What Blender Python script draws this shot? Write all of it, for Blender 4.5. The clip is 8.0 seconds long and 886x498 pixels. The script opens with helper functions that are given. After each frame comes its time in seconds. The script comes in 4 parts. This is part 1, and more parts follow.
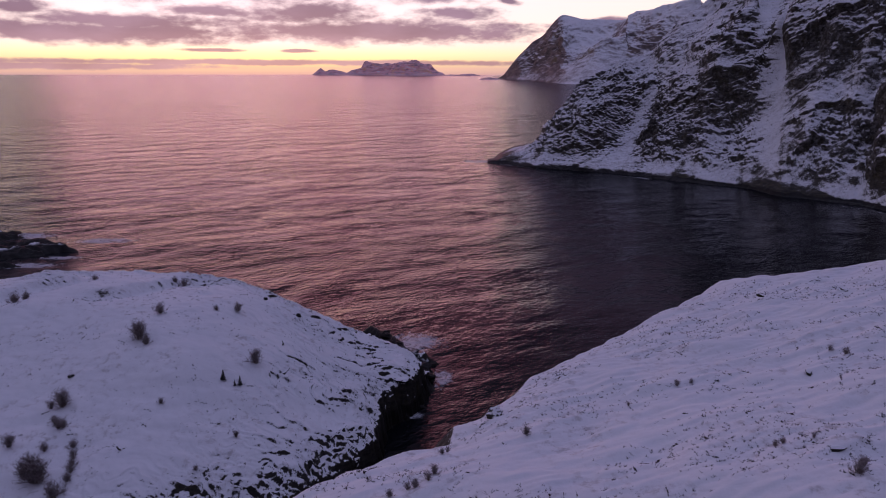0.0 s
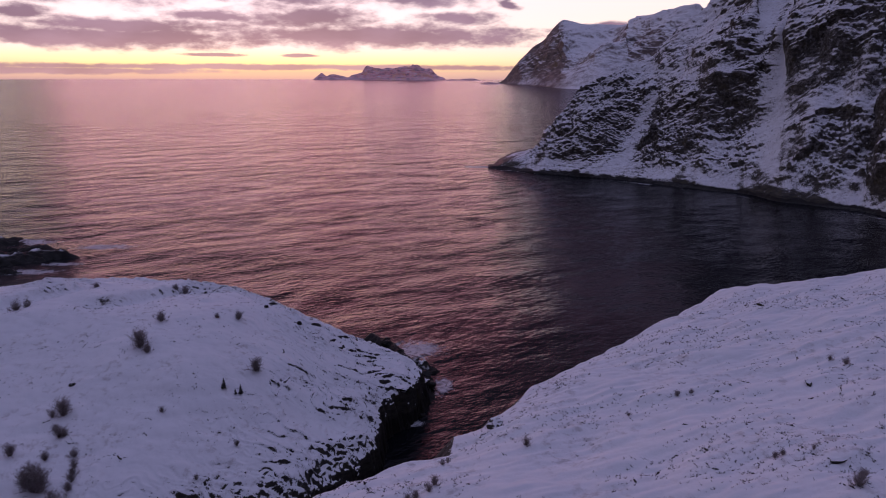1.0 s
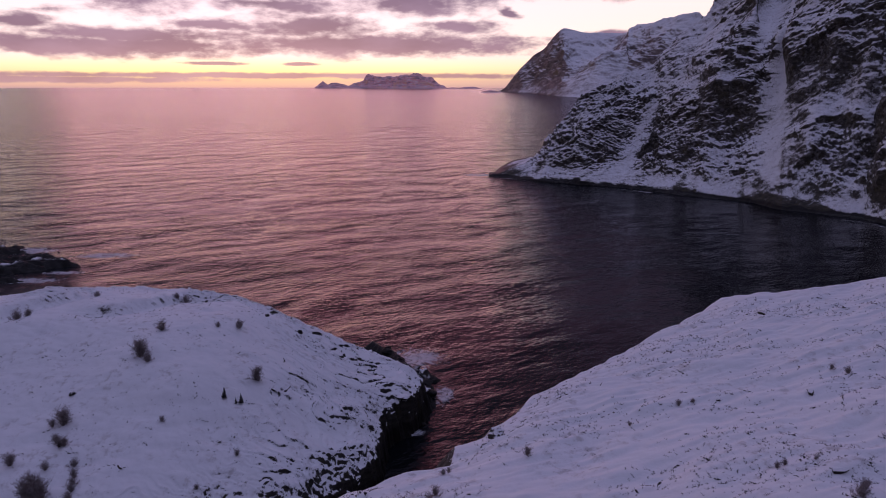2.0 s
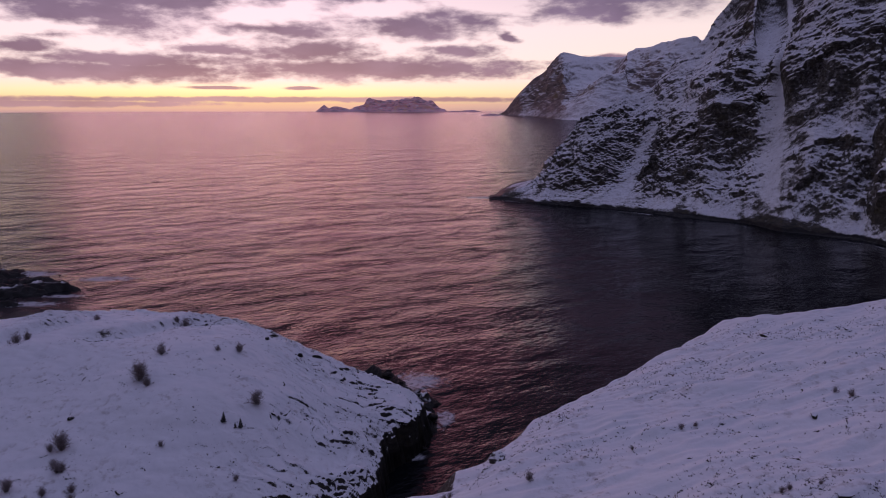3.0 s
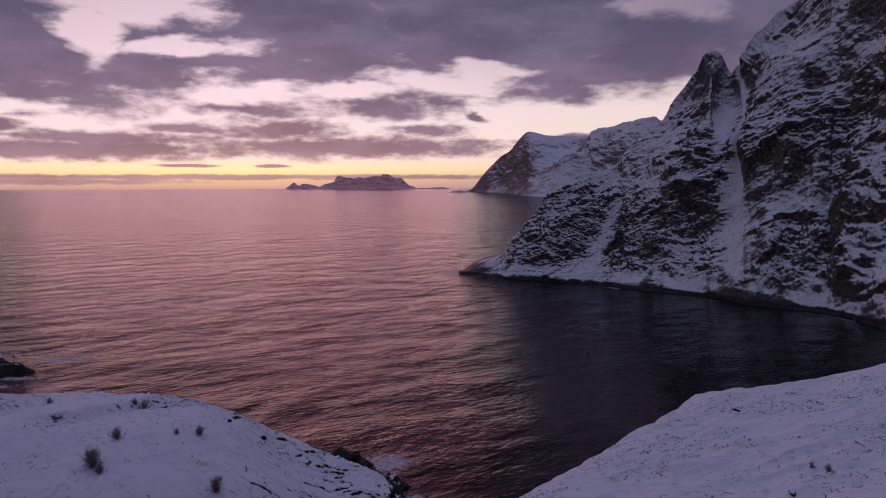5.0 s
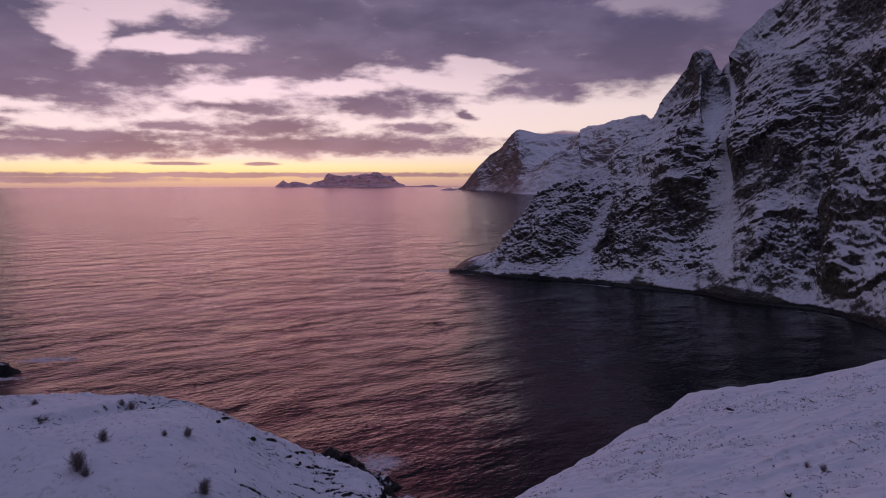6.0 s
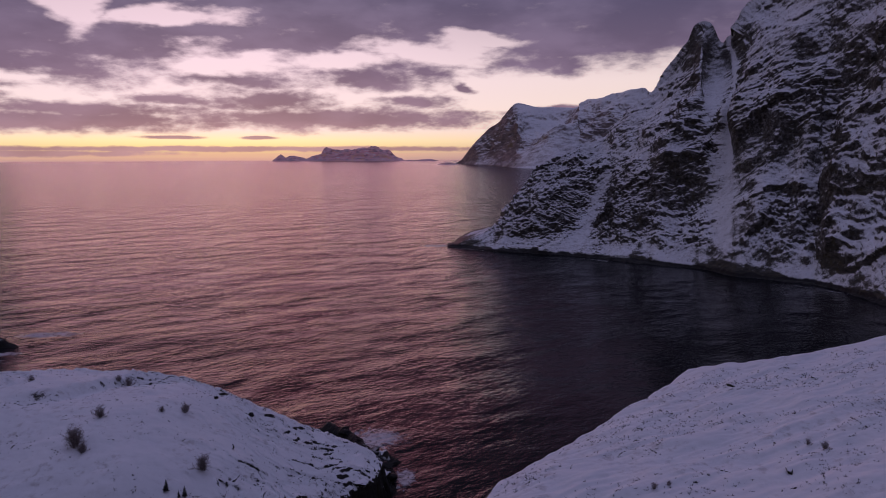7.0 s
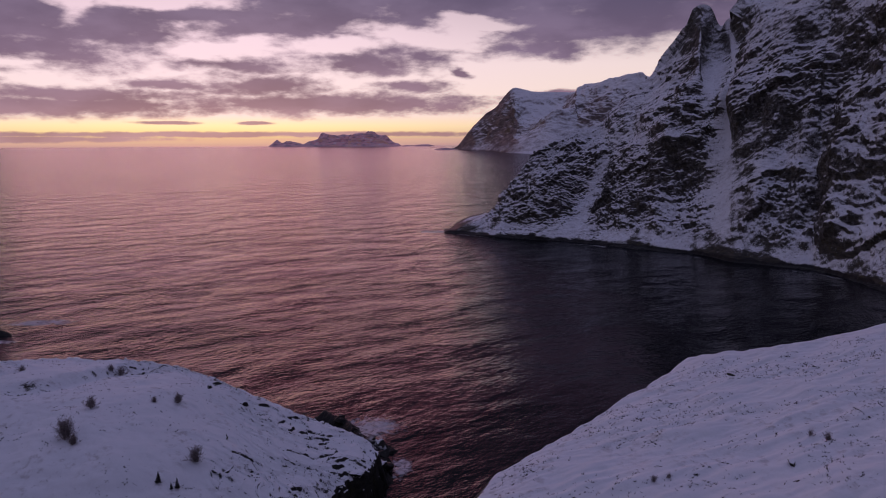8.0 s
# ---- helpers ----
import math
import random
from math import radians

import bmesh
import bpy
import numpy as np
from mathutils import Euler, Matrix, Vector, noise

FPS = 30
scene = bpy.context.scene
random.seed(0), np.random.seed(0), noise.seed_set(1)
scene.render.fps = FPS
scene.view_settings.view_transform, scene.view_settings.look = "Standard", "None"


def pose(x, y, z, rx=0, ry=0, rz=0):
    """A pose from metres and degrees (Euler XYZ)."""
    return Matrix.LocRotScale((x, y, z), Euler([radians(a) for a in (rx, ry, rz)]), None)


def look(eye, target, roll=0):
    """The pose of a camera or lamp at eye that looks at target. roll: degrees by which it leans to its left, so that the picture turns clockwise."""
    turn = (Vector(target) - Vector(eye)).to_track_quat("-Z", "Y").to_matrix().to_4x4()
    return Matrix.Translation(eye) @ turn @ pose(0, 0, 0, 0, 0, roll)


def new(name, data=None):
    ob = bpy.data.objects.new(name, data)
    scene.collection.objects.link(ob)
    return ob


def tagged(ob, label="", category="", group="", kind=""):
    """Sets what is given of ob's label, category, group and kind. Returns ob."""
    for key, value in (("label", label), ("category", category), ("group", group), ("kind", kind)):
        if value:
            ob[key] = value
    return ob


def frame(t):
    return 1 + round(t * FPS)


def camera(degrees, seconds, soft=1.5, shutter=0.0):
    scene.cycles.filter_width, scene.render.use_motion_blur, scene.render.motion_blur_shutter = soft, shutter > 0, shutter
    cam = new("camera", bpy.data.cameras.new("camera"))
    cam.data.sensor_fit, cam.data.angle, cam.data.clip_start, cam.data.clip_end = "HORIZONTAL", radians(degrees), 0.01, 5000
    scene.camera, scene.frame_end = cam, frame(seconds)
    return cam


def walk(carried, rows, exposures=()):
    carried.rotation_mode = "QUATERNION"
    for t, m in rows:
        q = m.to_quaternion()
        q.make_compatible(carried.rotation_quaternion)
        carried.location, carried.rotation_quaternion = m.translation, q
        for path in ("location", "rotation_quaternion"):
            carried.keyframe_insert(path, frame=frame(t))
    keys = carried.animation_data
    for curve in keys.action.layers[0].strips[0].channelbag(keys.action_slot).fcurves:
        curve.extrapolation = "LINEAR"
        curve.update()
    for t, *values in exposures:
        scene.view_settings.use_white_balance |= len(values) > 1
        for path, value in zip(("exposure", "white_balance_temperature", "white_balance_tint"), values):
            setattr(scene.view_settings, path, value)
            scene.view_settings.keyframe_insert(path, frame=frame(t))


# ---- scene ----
cam = camera(63.3, 8.0, soft=1.0)
PATH = [
    (0, (0.094, -1.325, 42.867), (0.099, 0.615, 42.38), 0.2),
    (0.5, (0.134, -1.354, 43.183), (0.138, 0.587, 42.699), 0.2),
    (1, (0.113, -1.364, 43.371), (0.116, 0.578, 42.896), 0.2),
    (1.5, (0.136, -1.37, 43.468), (0.138, 0.576, 43.003), 0.2),
    (1.7, (0.14, -1.359, 43.473), (0.141, 0.587, 43.013), 0.17),
    (2.8, (0.16, -1.3, 43.497), (0.159, 0.656, 43.08), 0.03),
    (3, (0.164, -1.289, 43.502), (0.162, 0.672, 43.109), 0.0),
    (3.2, (0.182, -1.263, 43.5), (0.179, 0.706, 43.148), 0.0),
    (3.5, (0.208, -1.225, 43.496), (0.204, 0.755, 43.215), 0.0),
    (3.7, (0.221, -1.18, 43.447), (0.22, 0.806, 43.215), -0.04),
    (4, (0.241, -1.113, 43.373), (0.244, 0.878, 43.187), -0.1),
    (4.5, (0.297, -0.845, 43.381), (0.309, 1.146, 43.195), -0.1),
    (4.7, (0.293, -0.702, 43.37), (0.332, 1.289, 43.185), -0.1),
    (5, (0.287, -0.488, 43.354), (0.37, 1.501, 43.169), -0.1),
    (5.2, (0.262, -0.314, 43.352), (0.372, 1.675, 43.169), -0.1),
    (6.3, (0.124, 0.645, 43.343), (0.235, 2.632, 43.139), -0.1),
    (6.5, (0.099, 0.819, 43.341), (0.212, 2.804, 43.121), -0.1),
    (7, (0.18, 1.453, 43.33), (0.295, 3.433, 43.068), -0.1),
    (7.5, (0.24, 2.145, 43.323), (0.357, 4.119, 43.024), -0.1),
    (8, (0.418, 2.88, 43.364), (0.54, 4.854, 43.062), -0.2),
]
walk(cam, [(t, look(eye, target, roll)) for t, eye, target, roll in PATH], [(0, -0.12), (2.0, -0.12), (4.0, -0.50), (8.0, -0.50)])


# ---------------------------------------------------------------- world and light
SUN_AZ, SUN_EL = -12.0, 3.0


class Nodes:
    """Short hand for a node tree."""

    def __init__(self, tree):
        self.tree = tree
        tree.nodes.clear()

    def put(self, kind, *inputs, out=0, **props):
        node = self.tree.nodes.new(kind)
        for key, value in props.items():
            if key == "operation":
                node.operation = value
            elif key == "blend_type":
                node.blend_type = value
            elif key == "data_type":
                node.data_type = value
            elif key == "noise_dimensions":
                node.noise_dimensions = value
            elif key == "noise_type":
                node.noise_type = value
            elif key == "feature":
                node.feature = value
            elif key == "interpolation_type":
                node.interpolation_type = value
        for n, value in enumerate(inputs):
            self.set(node.inputs[n], value)
        return node if out is None else node.outputs[out]

    def set(self, socket, value):
        if value is None:
            return
        if isinstance(value, bpy.types.NodeSocket):
            self.tree.links.new(value, socket)
        else:
            socket.default_value = value

    def math(self, operation, *inputs):
        return self.put("ShaderNodeMath", *inputs, operation=operation)

    def vec(self, operation, *inputs, out=0):
        return self.put("ShaderNodeVectorMath", *inputs, operation=operation, out=out)

    def noise(self, vector, scale, detail=4.0, rough=0.55, distortion=0.0, kind="FBM"):
        node = self.put("ShaderNodeTexNoise", out=None, noise_dimensions="3D", noise_type=kind)
        for key, value in (("Vector", vector), ("Scale", scale), ("Detail", detail), ("Roughness", rough), ("Distortion", distortion)):
            self.set(node.inputs[key], value)
        return node.outputs["Fac"]

    def step(self, value, low, high, to_low=0.0, to_high=1.0, kind="SMOOTHSTEP"):
        node = self.put("ShaderNodeMapRange", out=None, interpolation_type=kind)
        for n, v in enumerate((value, low, high, to_low, to_high)):
            self.set(node.inputs[n], v)
        return node.outputs[0]

    def mix(self, fac, a, b, blend="MIX"):
        node = self.put("ShaderNodeMix", out=None, data_type="RGBA", blend_type=blend)
        for n, v in ((0, fac), (6, a), (7, b)):
            self.set(node.inputs[n], (*v, 1.0) if isinstance(v, tuple) and len(v) == 3 else v)
        return node.outputs[2]

    def ramp(self, fac, stops):
        node = self.put("ShaderNodeValToRGB", fac, out=None)
        band = node.color_ramp
        while len(band.elements) < len(stops):
            band.elements.new(0.5)
        for element, (place, colour) in zip(band.elements, stops):
            element.position, element.color = place, (*colour, 1.0)
        return node.outputs[0]


# The overcast lid ends a few degrees above the horizon. Openings torn in it and bars of cloud below it:
# azimuth, elevation, half width, half height in degrees.
OPENINGS = (
    (-20.4, 12.6, 5.2, 1.30), (-22.7, 10.4, 1.5, 2.0), (-17.4, 9.75, 4.8, 0.50), (-12.6, 6.85, 4.8, 0.80), (-15.2, 6.6, 2.0, 0.9), (-4.2, 7.25, 4.6, 0.55),
    (2.4, 7.65, 5.2, 0.95), (6.6, 8.55, 3.2, 0.45), (20.3, 12.9, 3.0, 1.1), (-29.0, 5.1, 3.4, 0.55), (-46.0, 7.5, 7.0, 1.6), (-62.0, 9.0, 10.0, 1.4),
)
BARS = (
    (-24.2, 6.5, 8.0, 1.52), (-12.4, 5.70, 5.2, 0.81), (-1.8, 5.95, 5.9, 0.98), (-9.9, 4.25, 4.3, 1.04), (-17.4, 4.05, 2.9, 0.44), (1.3, 4.10, 2.9, 0.55),
    (5.1, 5.24, 1.1, 0.33), (-22.4, 3.25, 7.6, 0.61), (-24.0, 2.40, 11.5, 0.71), (-4.9, 2.72, 12.8, 0.85), (-30.0, 3.80, 2.6, 0.55), (-17.1, 1.28, 2.3, 0.13),
    (-11.2, 1.25, 1.4, 0.11), (-12.2, 0.42, 27.0, 0.20), (-27.1, 0.10, 9.0, 0.22), (11.6, 7.25, 8.0, 1.00), (12.0, 3.3, 5.0, 0.27), (-42.0, 3.0, 9.0, 0.85),
)


def make_sky():
    world = bpy.data.worlds.new("sky")
    scene.world = world
    world.use_nodes = True
    n = Nodes(world.node_tree)
    ray = n.put("ShaderNodeTexCoord", out=0)
    parts = n.put("ShaderNodeSeparateXYZ", n.vec("NORMALIZE", ray), out=None)
    az = n.math("MULTIPLY", n.math("ARCTAN2", parts.outputs[0], parts.outputs[1]), 57.2958)
    el = n.math("ADD", n.math("MULTIPLY", n.math("ARCSINE", parts.outputs[2]), 57.2958), 0.45)
    # colour of the clear air, towards the sunset and away from it
    height = n.math("POWER", n.math("MAXIMUM", n.math("DIVIDE", el, 90.0), 0.0), 0.5)
    warm = n.ramp(height, (
        (0.0, (0.85, 0.47, 0.45)), (0.075, (1.10, 0.66, 0.44)), (0.10, (1.40, 1.00, 0.42)), (0.13, (1.66, 1.22, 0.66)), (0.16, (1.46, 1.09, 1.02)),
        (0.22, (1.42, 1.08, 1.12)), (0.30, (1.36, 1.0, 1.14)), (0.42, (0.92, 0.68, 0.80)), (0.60, (0.33, 0.15, 0.25)), (0.78, (0.30, 0.31, 0.55)), (1.0, (0.46, 0.48, 0.86))))
    cool = n.ramp(height, (
        (0.0, (0.36, 0.22, 0.32)), (0.10, (0.75, 0.49, 0.50)), (0.17, (1.30, 1.02, 0.82)), (0.26, (1.20, 0.98, 0.94)),
        (0.38, (0.26, 0.22, 0.35)), (0.60, (0.19, 0.195, 0.36)), (1.0, (0.46, 0.48, 0.86))))
    off = n.math("DIVIDE", n.math("SUBTRACT", az, -15.0), 27.0)
    glow = n.math("POWER", 2.7183, n.math("MULTIPLY", n.math("MULTIPLY", off, off), -1.0))
    clear = n.mix(glow, cool, warm)
    # the overcast and its torn openings
    flat = n.put("ShaderNodeCombineXYZ", az, el, 0.0)
    tear = n.put("ShaderNodeTexNoise", out=None, noise_dimensions="3D")
    for key, value in (("Vector", n.vec("MULTIPLY", flat, (0.22, 0.55, 1.0))), ("Scale", 1.0), ("Detail", 3.0), ("Roughness", 0.5)):
        n.set(tear.inputs[key], value)
    shift = n.vec("MULTIPLY", n.vec("SUBTRACT", tear.outputs["Color"], (0.5, 0.5, 0.5)), (8.0, 2.6, 0.0))
    damp = n.step(el, 0.5, 9.0, 0.08, 1.0)
    shift = n.vec("MULTIPLY", shift, n.put("ShaderNodeCombineXYZ", damp, damp, 0.0))
    place = n.vec("ADD", flat, shift)

    def patch(a, e, w, h):
        far = n.vec("LENGTH", n.vec("MULTIPLY", n.vec("SUBTRACT", place, (a, e + 0.45, 0.0)), (1 / w, 1 / h, 0.0)), out=1)
        return n.math("SUBTRACT", 1.0, far)

    lid = n.math("MINIMUM", n.math("MAXIMUM", n.math("MULTIPLY", n.math("SUBTRACT", el, n.step(az, 8.0, 22.0, 6.9, 7.9)), 1.3), -0.8), 0.9)
    for bar in BARS:
        lid = n.math("MAXIMUM", lid, patch(*bar))
    for gap in OPENINGS:
        lid = n.math("MINIMUM", lid, n.math("MULTIPLY", patch(*gap), -1.15))
    torn = n.noise(n.vec("MULTIPLY", flat, (0.30, 0.85, 1.0)), 1.0, 5.0, 0.55)
    shred = n.noise(n.vec("MULTIPLY", flat, (1.1, 2.6, 1.0)), 1.0, 4.0, 0.6)
    lid = n.math("ADD", lid, n.math("MULTIPLY", n.math("SUBTRACT", torn, 0.5), 2.0))
    thick = n.math("ADD", lid, n.math("MULTIPLY", n.math("SUBTRACT", shred, 0.5), 0.8))
    lid = n.step(thick, -0.42, n.step(el, 2.0, 9.0, 0.42, 0.75))
    grain = n.noise(n.vec("MULTIPLY", flat, (0.13, 0.34, 1.0)), 1.0, 5.0, 0.5)
    belly = n.ramp(n.math("DIVIDE", el, 60.0), (
        (0.0, (0.82, 0.44, 0.44)), (0.025, (0.74, 0.39, 0.42)), (0.05, (0.50, 0.27, 0.35)), (0.11, (0.35, 0.215, 0.345)), (0.20, (0.190, 0.150, 0.275)), (0.30, (0.165, 0.140, 0.270)),
        (0.50, (0.105, 0.092, 0.160)), (0.70, (0.150, 0.148, 0.265)), (1.0, (0.46, 0.48, 0.86))))
    belly = n.mix(glow, n.mix(1.0, belly, n.mix(n.step(el, 18.0, 50.0), (0.70, 0.75, 0.82), (1.0, 1.0, 1.0)), "MULTIPLY"), belly)
    def bell(wide):
        u = n.math("DIVIDE", n.math("SUBTRACT", az, -8.5), wide)
        return n.math("POWER", 2.7183, n.math("MULTIPLY", n.math("MULTIPLY", u, u), -1.0))

    spot = n.math("ADD", n.math("MULTIPLY", bell(22.0), 0.42), n.math("MULTIPLY", bell(7.5), 0.70))
    # red patch added in the cloud above the view to redden the sea
    red_fill = n.math("MULTIPLY", spot, n.math("MULTIPLY", n.step(el, 14.5, 22.0), n.step(el, 31.0, 19.0)))
    belly = n.mix(red_fill, belly, (1.4, 0.23, 0.44))
    cloud = n.mix(n.step(grain, 0.35, 0.68), n.mix(0.30, belly, (0.06, 0.05, 0.11)), n.mix(0.22, belly, (0.44, 0.34, 0.52)))
    colour = n.mix(n.math("MULTIPLY", lid, 0.97), clear, cloud)
    # dusk: the sky opposite the sunset is dimmer
    east = n.math("MULTIPLY", n.step(parts.outputs[1], 0.25, -0.75), n.step(el, 80.0, 40.0))
    colour = n.mix(n.math("MULTIPLY", east, 0.85), colour, (0.03, 0.03, 0.055))
    air = n.tree.nodes.new("ShaderNodeTexSky")
    air.sky_type = "NISHITA"
    air.sun_disc = False
    air.sun_elevation, air.sun_rotation = radians(SUN_EL), radians(SUN_AZ)
    back = n.put("ShaderNodeBackground", colour, 1.0)
    dusk = n.put("ShaderNodeBackground", air.outputs[0], 0.002)
    n.put("ShaderNodeOutputWorld", n.put("ShaderNodeAddShader", back, dusk), out=None)


make_sky()

sun = new("sun", bpy.data.lights.new("sun", "SUN"))
sun.data.energy, sun.data.angle, sun.data.color = 0.20, radians(35), (1.0, 0.34, 0.44)
sun.matrix_world = look((0, 0, 60), (-100 * math.sin(radians(SUN_AZ)), -100 * math.cos(radians(SUN_AZ)), 60 - 100 * math.tan(radians(SUN_EL + 7))))

# ---------------------------------------------------------------- materials


def material(name):
    mat = bpy.data.materials.new(name)
    mat.use_nodes = True
    return mat, Nodes(mat.node_tree)


def surface(n, colour, rough, normal=None, **more):
    node = n.put("ShaderNodeBsdfPrincipled", out=None)
    n.set(node.inputs["Base Color"], (*colour, 1.0) if isinstance(colour, tuple) else colour)
    n.set(node.inputs["Roughness"], rough)
    n.set(node.inputs["Normal"], normal)
    for key, value in more.items():
        n.set(node.inputs[key.replace("_", " ")], value)
    n.put("ShaderNodeOutputMaterial", node.outputs[0], out=None)


def bump(n, height, strength, distance):
    node = n.put("ShaderNodeBump", out=None)
    for key, value in (("Strength", strength), ("Distance", distance), ("Height", height)):
        n.set(node.inputs[key], value)
    return node.outputs[0]


def snow_on_rock(name, bare, ragged, patch, scale, wash=1.6, rock_tint=(1.0, 1.0, 1.0), sharp=0.06, grit=1.0, beds=False, drifts=False, dusting=0.45, spray=5.0):
    """Rock with snow where the surface is flat enough. bare: the upward normal below which it is bare; ragged: by how much that wanders;
    patch: the size of the wandering in metres; wash: height up to which the sea keeps the rock wet and free of snow."""
    mat, n = material(name)
    at = n.put("ShaderNodeNewGeometry", out=None)
    where, normal = at.outputs["Position"], at.outputs["Normal"]
    lean = n.put("ShaderNodeSeparateXYZ", normal, out=None).outputs[2]
    z = n.put("ShaderNodeSeparateXYZ", where, out=None).outputs[2]
    coarse = n.noise(where, 1.0 / patch, 5.0, 0.6)
    laid = n.vec("MULTIPLY", where, (1.0, 1.0, 2.0))
    if beds:
        laid = n.put("ShaderNodeCombineXYZ", *(n.vec("DOT_PRODUCT", where, way, out=1) for way in ((-0.42, 0.31, 0.70), (0.24, -0.18, 0.24), (0.30, 0.40, 0.0))))
    fine = n.noise(laid, 1.0 / scale, 8.0, 0.70, 0.4)
    speck = n.noise(where, 4.0 / scale, 5.0, 0.7)
    hold = n.math("ADD", lean, n.math("MULTIPLY", n.math("SUBTRACT", coarse, 0.5), ragged))
    hold = n.math("ADD", hold, n.math("MULTIPLY", n.math("SUBTRACT", fine, 0.5), ragged * grit))
    hold = n.math("ADD", hold, n.math("MULTIPLY", n.math("SUBTRACT", speck, 0.5), ragged * grit))
    if beds or drifts:
        drifted = n.tree.nodes.new("ShaderNodeAttribute")
        drifted.attribute_name = "deposit"
        drifted = drifted.outputs["Fac"]
        hold = n.math("ADD", hold, drifted)
    cover = n.step(hold, bare - sharp, bare + sharp)
    edge = n.math("ADD", z, n.math("MULTIPLY", n.math("SUBTRACT", n.noise(where, 0.16, 6.0, 0.65), 0.5), spray))
    dry = n.step(edge, wash - 0.25, wash + 0.25)
    cover = n.math("MULTIPLY", cover, dry)
    if beds:
        stones = n.math("MULTIPLY", n.step(n.noise(where, 0.75, 5.0, 0.7), 0.585, 0.66), n.step(n.noise(where, 0.05, 4.0, 0.6), 0.36, 0.60, 0.1, 0.85))
        cover = n.math("MULTIPLY", cover, n.math("SUBTRACT", 1.0, n.math("MULTIPLY", stones, n.step(drifted, 0.15, 0.40, 1.0, 0.35))))
    streak = n.noise(n.vec("MULTIPLY", where, (0.5, 0.5, 2.2)), 1.0 / scale, 7.0, 0.7)
    lichen = n.noise(where, 0.5 / scale, 5.0, 0.6)
    stone = n.ramp(streak, ((0.25, (0.018, 0.017, 0.017)), (0.45, (0.055, 0.050, 0.045)), (0.62, (0.105, 0.094, 0.080)), (0.8, (0.17, 0.15, 0.13))))
    stone = n.mix(n.step(lichen, 0.52, 0.70), stone, (0.085, 0.075, 0.042))
    # for the far materials this tint also carries the haze of distance
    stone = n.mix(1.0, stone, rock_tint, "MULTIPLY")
    if beds:
        rime = n.math("MULTIPLY", n.step(n.noise(where, 0.9 / scale, 7.0, 0.74), 0.46, 0.66), n.step(n.noise(where, 0.07, 4.0, 0.6), 0.30, 0.62, 0.35, 0.85))
        rime = n.math("MULTIPLY", rime, n.step(z, 4.0, 16.0))
        stone = n.mix(rime, stone, (0.30, 0.285, 0.30))
    stone = n.mix(dry, n.mix(0.9, stone, (0.010, 0.009, 0.008)), stone)
    drift = n.noise(where, 0.25, 4.0, 0.5)
    snow = n.mix(drift, (0.80, 0.81, 0.86), (0.88, 0.88, 0.91))
    thin = n.math("MULTIPLY", n.step(n.noise(where, 1.1, 6.0, 0.68), 0.50, 0.68), n.step(n.noise(where, 0.16, 3.0, 0.5), 0.42, 0.62))
    if beds:
        thin = n.math("MAXIMUM", thin, n.math("MULTIPLY", n.step(n.noise(where, 0.6, 8.0, 0.8), 0.44, 0.62), n.step(n.noise(where, 0.06, 4.0, 0.6), 0.35, 0.65, 0.2, 1.0)))
        thin = n.math("MULTIPLY", thin, n.step(drifted, 0.12, 0.40, 1.0, 0.25))
    snow = n.mix(n.math("MULTIPLY", thin, dusting), snow, (0.36, 0.32, 0.31))
    colour = n.mix(cover, stone, snow)
    rough = n.math("ADD", n.math("MULTIPLY", cover, 0.15), n.step(dry, 0.0, 1.0, 0.55, 0.72))
    relief = n.math("ADD", n.math("MULTIPLY", n.noise(where, 0.9 / scale, 8.0, 0.65), n.step(cover, 0.0, 1.0, 1.0, 0.5)), n.math("MULTIPLY", cover, 0.25))
    surface(n, colour, rough, bump(n, relief, 0.55, scale * 0.35), Specular_IOR_Level=0.25)
    return mat


MAT_GROUND = snow_on_rock("snowy_heath", 0.70, 0.31, 6.0, 0.6, wash=1.7, rock_tint=(0.55, 0.55, 0.55), grit=1.5, dusting=0.55)
MAT_CLIFF = snow_on_rock("snowy_cliff", 0.525, 0.40, 11.0, 1.5, wash=1.4, spray=3.5, rock_tint=(0.80, 0.80, 0.74), sharp=0.13, grit=2.5, beds=True, dusting=0.65)
# pale pink rock_tint and soft edges paint the haze of distance into the island
MAT_ISLAND = snow_on_rock("hazed_snowy_island", 1.15, 0.5, 120.0, 24.0, wash=-3.0, rock_tint=(14.0, 8.2, 9.6), sharp=0.5)
# rock lightened and its contrast with the snow softened to paint in distant haze
MAT_FAR = snow_on_rock("hazed_far_snowy_rock", 0.74, 0.50, 120.0, 30.0, wash=0.0, rock_tint=(2.6, 2.3, 2.5), sharp=0.24, drifts=True)
MAT_SKERRY = snow_on_rock("wet_skerry", 0.66, 0.30, 5.0, 1.0, wash=1.9, spray=2.4, rock_tint=(0.32, 0.32, 0.30))


